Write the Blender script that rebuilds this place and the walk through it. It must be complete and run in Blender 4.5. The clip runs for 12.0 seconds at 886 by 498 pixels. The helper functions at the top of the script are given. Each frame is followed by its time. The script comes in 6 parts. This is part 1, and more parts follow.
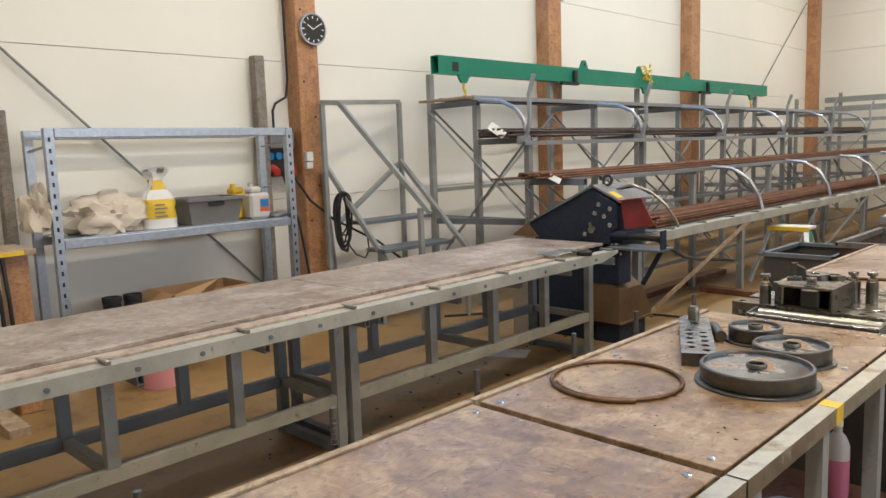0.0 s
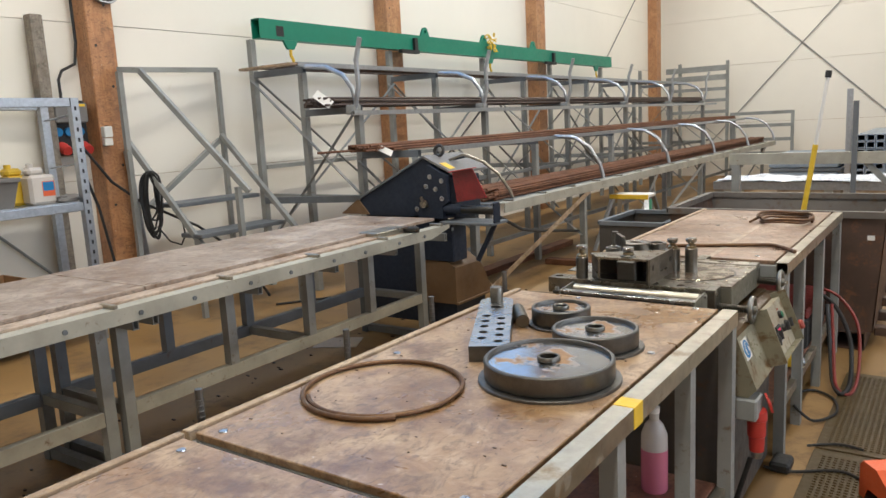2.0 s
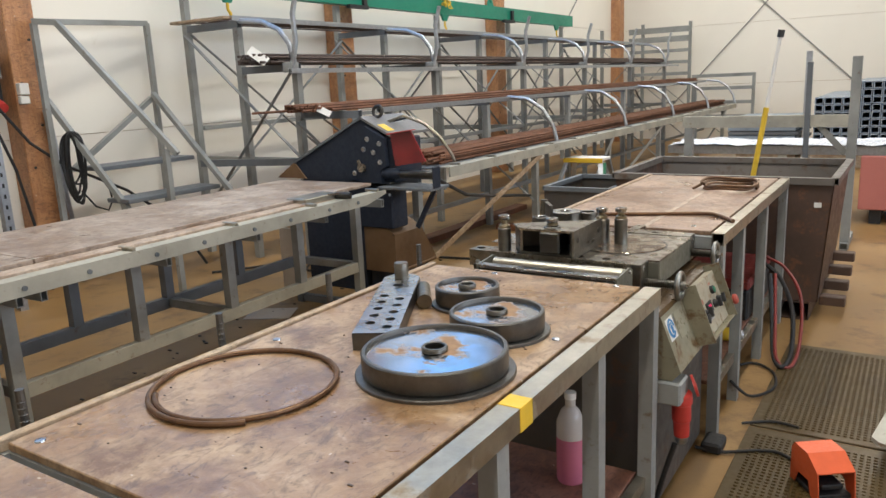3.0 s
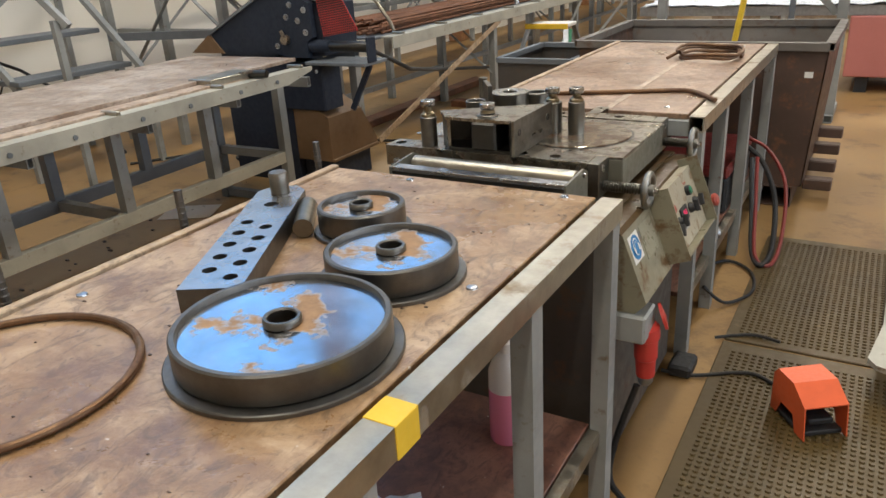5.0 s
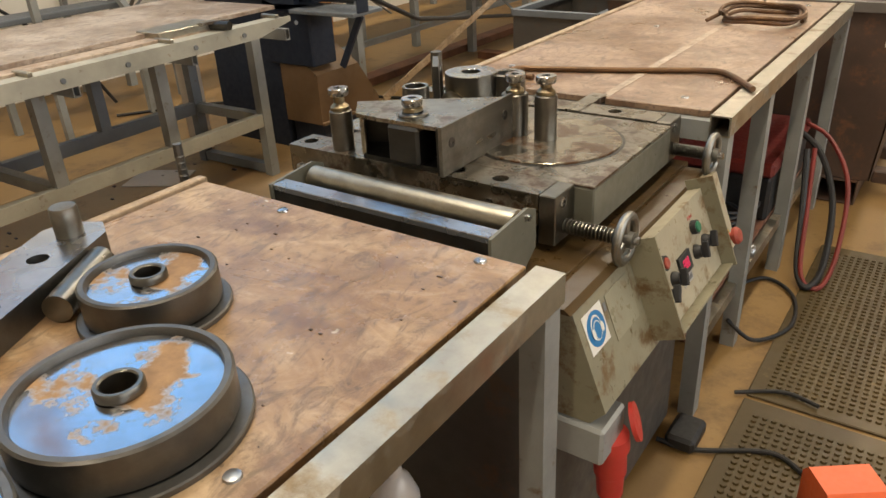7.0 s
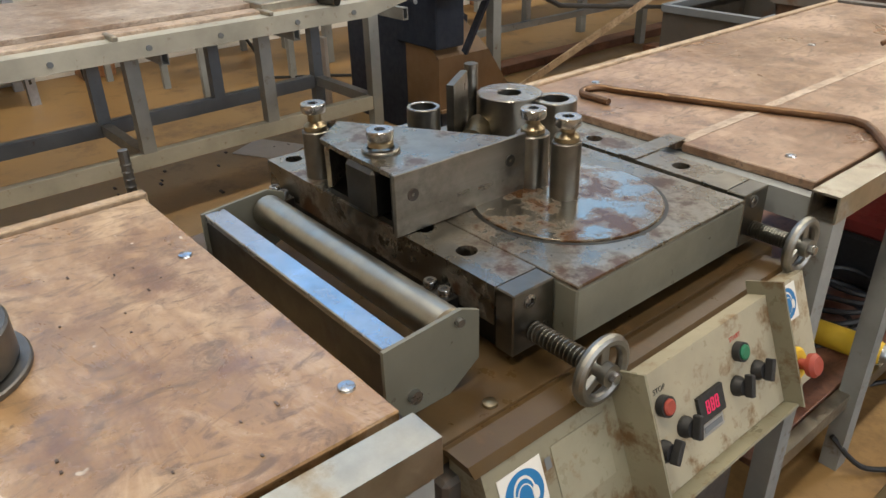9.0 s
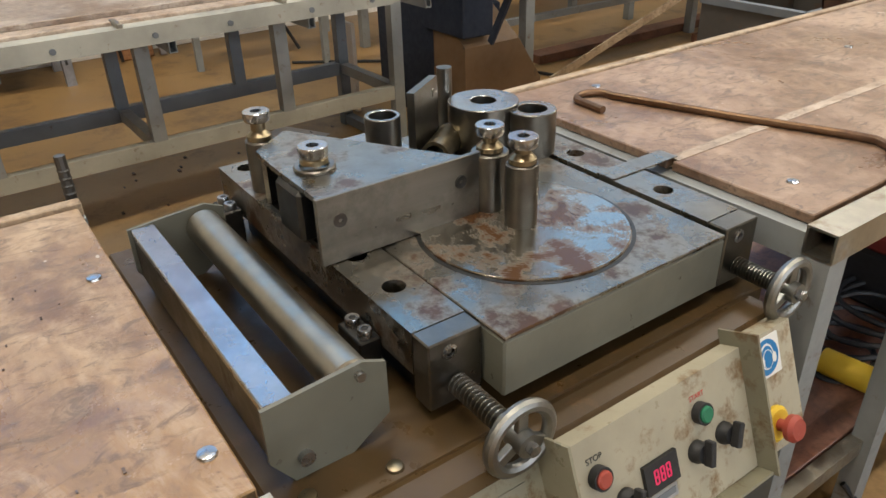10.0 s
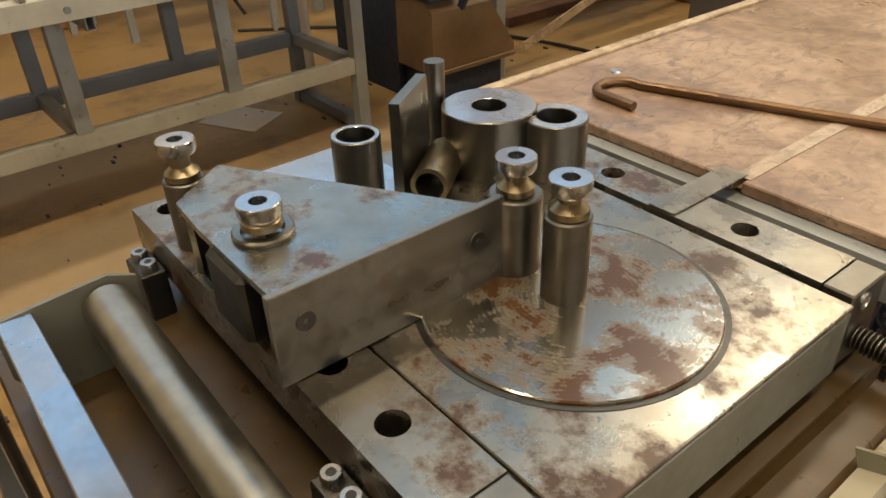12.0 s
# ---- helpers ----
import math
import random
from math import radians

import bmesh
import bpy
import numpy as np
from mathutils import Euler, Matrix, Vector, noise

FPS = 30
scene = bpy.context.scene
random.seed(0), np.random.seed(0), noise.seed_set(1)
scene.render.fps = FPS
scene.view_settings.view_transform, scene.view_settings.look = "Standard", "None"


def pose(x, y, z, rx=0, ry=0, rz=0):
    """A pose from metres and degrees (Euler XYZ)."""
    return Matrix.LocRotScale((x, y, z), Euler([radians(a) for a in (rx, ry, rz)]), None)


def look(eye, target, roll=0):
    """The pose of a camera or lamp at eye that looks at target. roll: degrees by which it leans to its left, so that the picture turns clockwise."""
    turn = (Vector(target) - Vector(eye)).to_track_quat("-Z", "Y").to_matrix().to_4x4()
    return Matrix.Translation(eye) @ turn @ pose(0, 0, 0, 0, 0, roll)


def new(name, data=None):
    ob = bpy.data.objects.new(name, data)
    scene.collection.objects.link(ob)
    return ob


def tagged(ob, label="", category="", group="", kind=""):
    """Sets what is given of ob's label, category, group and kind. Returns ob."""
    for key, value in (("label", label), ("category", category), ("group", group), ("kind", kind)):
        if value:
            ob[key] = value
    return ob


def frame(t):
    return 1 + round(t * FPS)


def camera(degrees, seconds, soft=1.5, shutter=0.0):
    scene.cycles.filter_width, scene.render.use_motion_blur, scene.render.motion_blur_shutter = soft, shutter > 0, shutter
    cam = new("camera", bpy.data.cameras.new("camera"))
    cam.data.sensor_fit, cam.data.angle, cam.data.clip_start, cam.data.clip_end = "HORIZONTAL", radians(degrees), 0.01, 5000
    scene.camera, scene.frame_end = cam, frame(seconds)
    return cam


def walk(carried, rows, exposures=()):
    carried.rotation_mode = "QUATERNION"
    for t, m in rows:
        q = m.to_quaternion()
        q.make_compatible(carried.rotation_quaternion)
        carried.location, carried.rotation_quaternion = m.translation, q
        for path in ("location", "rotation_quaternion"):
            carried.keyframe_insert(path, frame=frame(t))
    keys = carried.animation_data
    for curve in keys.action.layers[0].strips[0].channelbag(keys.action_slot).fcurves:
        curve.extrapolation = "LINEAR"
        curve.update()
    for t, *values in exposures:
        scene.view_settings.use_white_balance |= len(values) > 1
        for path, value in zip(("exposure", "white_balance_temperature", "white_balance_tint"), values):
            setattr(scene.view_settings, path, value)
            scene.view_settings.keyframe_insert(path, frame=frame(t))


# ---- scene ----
cam = camera(61.8, 12.0)
PATH = [
    (0, (0.559, 0.552, 1.618), (-0.843, 1.954, 1.357), -2.0),
    (0.5, (0.591, 0.725, 1.595), (-0.726, 2.209, 1.343), -2.3),
    (1, (0.626, 0.882, 1.584), (-0.619, 2.425, 1.322), -2.5),
    (1.5, (0.583, 1.023, 1.556), (-0.601, 2.608, 1.264), -2.8),
    (2, (0.507, 1.161, 1.533), (-0.631, 2.773, 1.201), -3.0),
    (2.5, (0.498, 1.298, 1.521), (-0.598, 2.926, 1.137), -3.0),
    (3, (0.552, 1.478, 1.513), (-0.509, 3.116, 1.077), -2.6),
    (3.5, (0.533, 1.636, 1.482), (-0.516, 3.259, 0.966), -2.4),
    (5.5, (0.345, 2.224, 1.436), (-0.593, 3.789, 0.619), -3.8),
    (6, (0.3, 2.403, 1.424), (-0.647, 3.946, 0.573), -3.6),
    (6.5, (0.289, 2.571, 1.414), (-0.698, 4.074, 0.539), -3.4),
    (7, (0.348, 2.761, 1.413), (-0.703, 4.205, 0.513), -3.1),
    (7.5, (0.391, 2.93, 1.405), (-0.745, 4.295, 0.485), -2.8),
    (9.3, (0.374, 3.356, 1.4), (-1.025, 4.419, 0.445), -1.5),
    (9.5, (0.404, 3.406, 1.406), (-1.012, 4.438, 0.442), -1.6),
    (10, (0.374, 3.503, 1.404), (-1.063, 4.487, 0.421), -1.7),
    (10.5, (0.27, 3.56, 1.392), (-1.155, 4.528, 0.375), -1.9),
    (11, (0.184, 3.597, 1.385), (-1.208, 4.575, 0.334), -2.2),
    (11.5, (0.112, 3.638, 1.372), (-1.246, 4.642, 0.301), -2.3),
    (12, (0.048, 3.672, 1.355), (-1.282, 4.704, 0.276), -2.0),
]
walk(cam, [(t, look(eye, target, roll)) for t, eye, target, roll in PATH], exposures=[(0, -1.15, 5850, 10), (3.5, -1.0, 5700, 10), (5.5, -1.02, 6050, 10), (7.5, -1.0, 6800, 10), (9.5, -1.0, 6020, 10), (11.0, -1.0, 6250, 10), (12.0, -1.03, 7300, 10)])

# ---- world, sun, large lights ----
world = bpy.data.worlds.new("world")
scene.world = world
world.use_nodes = True
wn = world.node_tree.nodes
sky = wn.new("ShaderNodeTexSky")
sky.sky_type, sky.sun_disc, sky.sun_elevation, sky.sun_rotation = "NISHITA", False, radians(38), radians(100)
world.node_tree.links.new(sky.outputs[0], wn["Background"].inputs[0])
wn["Background"].inputs[1].default_value = 0.12


def area_lamp(name, eye, target, sx, sy, power, color):
    data = bpy.data.lights.new(name, "AREA")
    data.shape, data.size, data.size_y, data.energy, data.color = "RECTANGLE", sx, sy, power, color
    ob = new(name, data)
    ob.matrix_world = look(eye, target)
    return ob


BLUE, WARM = (0.27, 0.57, 1.0), (1.0, 0.89, 0.71)
# daylight in the high window band of the long wall, in the roof light and in the east windows
area_lamp("clerestory_daylight", (-5.66, 5.6, 4.72), (0, 5.6, 4.72), 7.1, 2.2, 190, BLUE)
area_lamp("clerestory_daylight", (-5.66, 10.85, 5.1), (0, 10.85, 5.1), 3.0, 1.45, 52, BLUE)
area_lamp("roof_daylight", (-3.9, 9.5, 6.72), (-3.9, 9.5, 0), 1.3, 9.0, 130, BLUE)
area_lamp("east_daylight", (6.45, 5.0, 2.96), (0, 5.0, 2.5), 11.9, 0.85, 520, (0.90, 0.95, 1.0))
# rows of unseen fill lamps under the ceiling, added to warm and brighten the hall
for ly in (-2.0, 3.5, 9.0, 14.5):
    area_lamp("ceiling_fill", (0.6, ly, 6.45), (0.6, ly, 0), 0.35, 3.0, 330, WARM)
for ly in (4.0, 10.0, 16.0):
    area_lamp("ceiling_fill", (-2.6, ly, 6.45), (-2.6, ly, 0), 0.35, 3.0, 360, WARM)


# ---- materials ----
def mat(name):
    m = bpy.data.materials.new(name)
    m.use_nodes = True
    return m, m.node_tree, m.node_tree.nodes["Principled BSDF"]


def noise_tex(nt, scale, detail=6.0, rough=0.6, stretch=None, seed=0.0):
    co = nt.nodes.new("ShaderNodeTexCoord")
    mp = nt.nodes.new("ShaderNodeMapping")
    nt.links.new(co.outputs["Object"], mp.inputs[0])
    mp.inputs["Location"].default_value = (seed, seed * 1.7, seed * 0.6)
    if stretch:
        mp.inputs["Scale"].default_value = stretch
    n = nt.nodes.new("ShaderNodeTexNoise")
    n.inputs["Scale"].default_value, n.inputs["Detail"].default_value, n.inputs["Roughness"].default_value = scale, detail, rough
    nt.links.new(mp.outputs[0], n.inputs["Vector"])
    return n.outputs["Fac"]


def ramp(nt, fac, stops):
    r = nt.nodes.new("ShaderNodeValToRGB")
    e = r.color_ramp.elements
    while len(e) < len(stops):
        e.new(0.5)
    for el, (p, c) in zip(e, stops):
        el.position, el.color = p, (*c, 1.0) if len(c) == 3 else c
    nt.links.new(fac, r.inputs[0])
    return r.outputs[0]


def grey(v):
    return (v, v, v)


def mix(nt, fac, a, b, kind="MIX"):
    m = nt.nodes.new("ShaderNodeMix")
    m.data_type, m.blend_type = "RGBA", kind
    for socket, v in ((m.inputs[0], fac), (m.inputs[6], a), (m.inputs[7], b)):
        if hasattr(v, "is_linked"):
            nt.links.new(v, socket)
        elif isinstance(v, tuple):
            socket.default_value = (*v, 1.0)
        else:
            socket.default_value = v
    return m.outputs[2]


def bump(nt, bsdf, fac, strength, dist=0.002):
    b = nt.nodes.new("ShaderNodeBump")
    b.inputs["Strength"].default_value, b.inputs["Distance"].default_value = strength, dist
    nt.links.new(fac, b.inputs["Height"])
    nt.links.new(b.outputs[0], bsdf.inputs["Normal"])


def shade(nt, bsdf, color, rough, metal=0.0):
    for key, v in (("Base Color", color), ("Roughness", rough), ("Metallic", metal)):
        if hasattr(v, "is_linked"):
            nt.links.new(v, bsdf.inputs[key])
        elif isinstance(v, tuple):
            bsdf.inputs[key].default_value = (*v, 1.0)
        else:
            bsdf.inputs[key].default_value = v


def painted(name, color, rough=0.5, worn=(0.22, 0.13, 0.07), wear=0.62, scale=9.0, metal=0.0, vary=0.3, seed=1.0):
    """Paint with fine tone variation and worn or dirty spots; a little different on each object."""
    m, nt, b = mat(name)
    tone = ramp(nt, noise_tex(nt, scale * 0.35, seed=seed), [(0.3, tuple(c * (1 - vary) for c in color)), (0.7, tuple(min(1, c * (1 + vary * 0.6)) for c in color))])
    spots = ramp(nt, noise_tex(nt, scale * 2.2, 9, 0.7, seed=seed + 3), [(wear, grey(0)), (wear + 0.12, grey(1))])
    shade(nt, b, mix(nt, spots, tone, worn), ramp(nt, noise_tex(nt, scale * 4, seed=seed + 5), [(0.3, grey(rough - 0.1)), (0.7, grey(min(1, rough + 0.15)))]), metal)
    bump(nt, b, noise_tex(nt, scale * 18, 4, seed=seed), 0.12, 0.001)
    return m


def steel(name, color=(0.42, 0.42, 0.42), rough=0.32, rust=0.55, rusty=(0.17, 0.075, 0.03), scale=7.0, seed=0.0, soft=0.14, stretch=None, aniso=None, film=0.72):
    """Bare machined steel with patches of rust and grease."""
    m, nt, b = mat(name)
    big = noise_tex(nt, scale, 10, 0.68, stretch, seed)
    patch = ramp(nt, big, [(rust, grey(0)), (rust + soft, grey(1))])
    fine = noise_tex(nt, scale * 9, 6, 0.7, aniso, seed + 2)
    base = ramp(nt, noise_tex(nt, scale * 2.5, 8, 0.65, aniso, seed + 4), [(0.3, tuple(c * 0.72 for c in color)), (0.7, color)])
    dark = ramp(nt, noise_tex(nt, scale * 3, 6, 0.6, seed=seed + 9), [(0.3, tuple(c * 0.45 for c in rusty)), (0.7, rusty)])
    rgh = ramp(nt, noise_tex(nt, scale * 2.2, 7, 0.6, aniso, seed + 5), [(0.3, grey(rough - 0.04)), (0.7, grey(rough + 0.10))])
    shade(nt, b, mix(nt, patch, base, dark), mix(nt, patch, rgh, grey(film)), ramp(nt, patch, [(0.0, grey(1)), (1.0, grey(0.05))]))
    bump(nt, b, fine, 0.13, 0.0009)
    return m


def board(name, base, streak, stain, grain=(1.0, 1.7, 1.0), seed=0.0, rough=0.5):
    """Worn film-faced plywood: blotches, scraped pale patches, dark stains, swirled grain and specks."""
    m, nt, b = mat(name)
    g = noise_tex(nt, 6.0, 10, 0.70, grain, seed)
    g.node.inputs["Distortion"].default_value = 1.6
    warp = noise_tex(nt, 2.4, 9, 0.66, seed=seed + 4)
    warp.node.inputs["Distortion"].default_value = 0.8
    col = ramp(nt, g, [(0.28, tuple(c * 0.62 for c in base)), (0.5, base), (0.72, streak)])
    pale = ramp(nt, warp, [(0.48, grey(0)), (0.62, grey(0.9))])
    col = mix(nt, pale, col, streak)
    spots = ramp(nt, noise_tex(nt, 5.5, 12, 0.74, seed=seed + 8), [(0.48, grey(0)), (0.64, grey(0.9))])
    col = mix(nt, spots, col, stain)
    streaks = noise_tex(nt, 24.0, 9, 0.7, (1.0, 0.45, 1.0), seed + 6)
    streaks.node.inputs["Distortion"].default_value = 2.2
    col = mix(nt, ramp(nt, streaks, [(0.50, grey(0)), (0.64, grey(0.75))]), col, tuple(c * 0.36 for c in base))
    specks = ramp(nt, noise_tex(nt, 70.0, 3, 0.5, seed=seed + 1), [(0.68, grey(0)), (0.74, grey(0.7))])
    col = mix(nt, specks, col, tuple(c * 0.3 for c in base))
    chips = ramp(nt, noise_tex(nt, 45.0, 2, 0.4, seed=seed + 12), [(0.77, grey(0)), (0.80, grey(0.8))])
    col = mix(nt, chips, col, (0.62, 0.55, 0.46))
    shade(nt, b, col, ramp(nt, warp, [(0.35, grey(rough - 0.10)), (0.65, grey(rough + 0.18))]))
    b.inputs["Specular IOR Level"].default_value = 0.85
    bump(nt, b, streaks, 0.4, 0.002)
    return m


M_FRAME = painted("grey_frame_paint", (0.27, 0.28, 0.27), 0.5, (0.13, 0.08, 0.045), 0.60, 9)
M_FRAME_DARK = painted("dark_and_shaded_grey", (0.14, 0.155, 0.17), 0.5, (0.10, 0.065, 0.04), 0.62, 9)
M_BEAM = painted("pale_grey_paint", (0.40, 0.39, 0.33), 0.45, (0.16, 0.10, 0.05), 0.60, 10)
M_EDGE = steel("worn_edge_steel", (0.45, 0.42, 0.35), 0.36, 0.53, (0.30, 0.22, 0.13), 8, 3)
M_BOARD = board("table_board", (0.300, 0.180, 0.083), (0.47, 0.340, 0.210), (0.145, 0.072, 0.030), seed=2.0, rough=0.30)
M_BOARD_FAR = board("far_table_board", (0.255, 0.155, 0.092), (0.40, 0.275, 0.185), (0.135, 0.066, 0.032), seed=11.0, rough=0.36)
M_BOARD_GREY = board("feed_table_board", (0.31, 0.24, 0.19), (0.47, 0.40, 0.33), (0.19, 0.12, 0.07), seed=21.0, rough=0.36)
M_SHELFBOARD = board("lower_shelf_board", (0.20, 0.085, 0.05), (0.27, 0.13, 0.08), (0.10, 0.045, 0.03), seed=31.0)
M_PALEWOOD = board("pale_edge_wood", (0.40, 0.29, 0.18), (0.52, 0.41, 0.28), (0.24, 0.15, 0.08), seed=5.0, rough=0.6)
M_STEEL = steel("machine_steel", (0.34, 0.312, 0.258), 0.26, 0.495, (0.072, 0.033, 0.012), 9.0, 1, 0.09, film=0.32)
M_GROUND = steel("brushed_face_steel", (0.30, 0.28, 0.24), 0.30, 0.47, (0.085, 0.060, 0.030), 9, 15, 0.2, aniso=(1, 0.12, 1.6), film=0.4)
M_CAST = steel("cast_wheel_iron", (0.30, 0.295, 0.27), 0.40, 0.66, (0.16, 0.10, 0.05), 14, 16)
M_HEADSIDE = painted("grey_head_paint", (0.155, 0.15, 0.115), 0.36, (0.11, 0.075, 0.04), 0.62, 8)
M_GREYWOOD = board("weathered_timber", (0.22, 0.19, 0.15), (0.30, 0.26, 0.21), (0.13, 0.10, 0.07), (6.0, 6.0, 0.4), seed=71.0, rough=0.7)
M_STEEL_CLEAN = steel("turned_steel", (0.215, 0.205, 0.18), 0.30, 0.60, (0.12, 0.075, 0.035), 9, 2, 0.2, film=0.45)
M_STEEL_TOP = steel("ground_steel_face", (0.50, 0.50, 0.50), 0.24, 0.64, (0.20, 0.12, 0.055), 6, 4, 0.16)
M_BRASSY = steel("oily_steel", (0.31, 0.255, 0.16), 0.30, 0.66, (0.22, 0.12, 0.04), 16, 6)
M_DARKSTEEL = steel("dark_steel_and_shade", (0.09, 0.087, 0.08), 0.38, 0.60, (0.09, 0.05, 0.03), 12, 7)
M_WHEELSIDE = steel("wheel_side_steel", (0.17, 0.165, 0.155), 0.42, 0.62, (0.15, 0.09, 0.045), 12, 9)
M_ROLLER = steel("roller_steel", (0.40, 0.37, 0.30), 0.34, 0.66, (0.26, 0.16, 0.07), 10, 10)
M_GALV = steel("galvanised", (0.50, 0.53, 0.57), 0.38, 0.80, (0.35, 0.36, 0.36), 12, 12)
M_RUST = painted("rusty_bar", (0.155, 0.066, 0.032), 0.75, (0.07, 0.035, 0.02), 0.55, 12, vary=0.5)
M_DARKBAR = painted("dark_bar", (0.075, 0.052, 0.042), 0.6, (0.13, 0.06, 0.03), 0.58, 12, vary=0.5)
M_BROWNBAR = steel("brown_bar", (0.20, 0.12, 0.07), 0.45, 0.5, (0.14, 0.065, 0.03), 20, 13)
M_COLUMN = board("glulam", (0.43, 0.20, 0.075), (0.53, 0.28, 0.12), (0.27, 0.11, 0.04), (6.0, 6.0, 0.5), seed=41.0, rough=0.5)
M_WALL = painted("cream_wall_panel", (0.83, 0.80, 0.72), 0.55, (0.72, 0.68, 0.58), 0.66, 1.2, vary=0.05)
# assumed brown for the unseen ceiling, to darken and warm what steel reflects
M_CEIL = painted("unseen_ceiling_brown", (0.40, 0.29, 0.17), 0.6, (0.33, 0.23, 0.13), 0.66, 1.2, vary=0.05)
M_MACHINE = painted("olive_grey_machine_paint", (0.25, 0.235, 0.165), 0.34, (0.13, 0.078, 0.032), 0.52, 8)
M_DECK = painted("oily_deck", (0.062, 0.037, 0.013), 0.34, (0.085, 0.047, 0.018), 0.55, 9)
M_PANEL = painted("control_panel_paint", (0.40, 0.365, 0.27), 0.36, (0.19, 0.12, 0.055), 0.53, 9)
M_FADEDRED = painted("faded_red_button", (0.33, 0.055, 0.035), 0.45, (0.20, 0.07, 0.045), 0.58, 30)
M_PLATE = painted("dull_type_plate", (0.29, 0.275, 0.20), 0.32, (0.17, 0.115, 0.055), 0.56, 12)
M_CABINET = painted("dark_cabinet", (0.075, 0.068, 0.06), 0.5, (0.09, 0.055, 0.035), 0.56, 6)
M_NAVY = painted("blue_black_paint", (0.010, 0.017, 0.034), 0.68, (0.07, 0.055, 0.04), 0.66, 8)
M_DUSTY = painted("dusty_brown_hood", (0.16, 0.095, 0.045), 0.65, (0.07, 0.05, 0.035), 0.60, 5)
M_RED = painted("red_guard_paint", (0.42, 0.03, 0.03), 0.45, (0.22, 0.03, 0.03), 0.6, 20)
M_ORANGE = painted("orange_red_plastic", (0.66, 0.115, 0.035), 0.42, (0.40, 0.09, 0.04), 0.66, 20, vary=0.15)
M_PLUG = painted("red_plug_plastic", (0.50, 0.045, 0.035), 0.4, (0.30, 0.05, 0.04), 0.66, 20, vary=0.2)
M_GREEN = painted("green_beam_paint", (0.012, 0.20, 0.125), 0.42, (0.03, 0.13, 0.09), 0.66, 6, vary=0.15)
M_YELLOW = painted("yellow", (0.75, 0.50, 0.03), 0.5, (0.5, 0.33, 0.05), 0.64, 20, vary=0.15)
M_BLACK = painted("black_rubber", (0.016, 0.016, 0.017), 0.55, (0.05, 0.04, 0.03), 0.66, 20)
M_WHITE = painted("white_plastic", (0.75, 0.74, 0.70), 0.45, (0.6, 0.56, 0.48), 0.68, 12, vary=0.08)
M_CARD = painted("cardboard", (0.42, 0.25, 0.12), 0.75, (0.33, 0.19, 0.09), 0.6, 8, vary=0.15)
M_GREYTUB = painted("grey_plastic", (0.17, 0.165, 0.16), 0.5, (0.24, 0.22, 0.19), 0.66, 12, vary=0.1)
M_SACK = painted("crumpled_paper", (0.60, 0.52, 0.42), 0.7, (0.45, 0.37, 0.28), 0.6, 8, vary=0.15)
M_PINK = painted("pink_plastic", (0.70, 0.30, 0.30), 0.45, (0.6, 0.27, 0.26), 0.68, 12, vary=0.08)
M_BLUE = painted("blue_sign", (0.012, 0.17, 0.42), 0.4, (0.05, 0.2, 0.4), 0.7, 20, vary=0.1)
M_CRATERED = painted("faded_red_crate", (0.46, 0.16, 0.13), 0.6, (0.40, 0.16, 0.14), 0.64, 5, vary=0.1)
M_SKIP = painted("rusty_skip_paint", (0.085, 0.052, 0.038), 0.5, (0.15, 0.07, 0.035), 0.56, 5, vary=0.4)
M_SKIPIN = painted("grey_skip_lining", (0.15, 0.135, 0.12), 0.45, (0.11, 0.07, 0.045), 0.55, 4, vary=0.35)
M_GREENHARD = painted("green_plastic", (0.015, 0.15, 0.07), 0.5, vary=0.1, wear=0.7)
M_WRAPBLUE = painted("stacked_profiles", (0.26, 0.31, 0.37), 0.4, (0.14, 0.16, 0.2), 0.6, 12)
M_GLASSWRAP = painted("plastic_film", (0.70, 0.74, 0.80), 0.22, (0.5, 0.56, 0.66), 0.55, 7, vary=0.2)


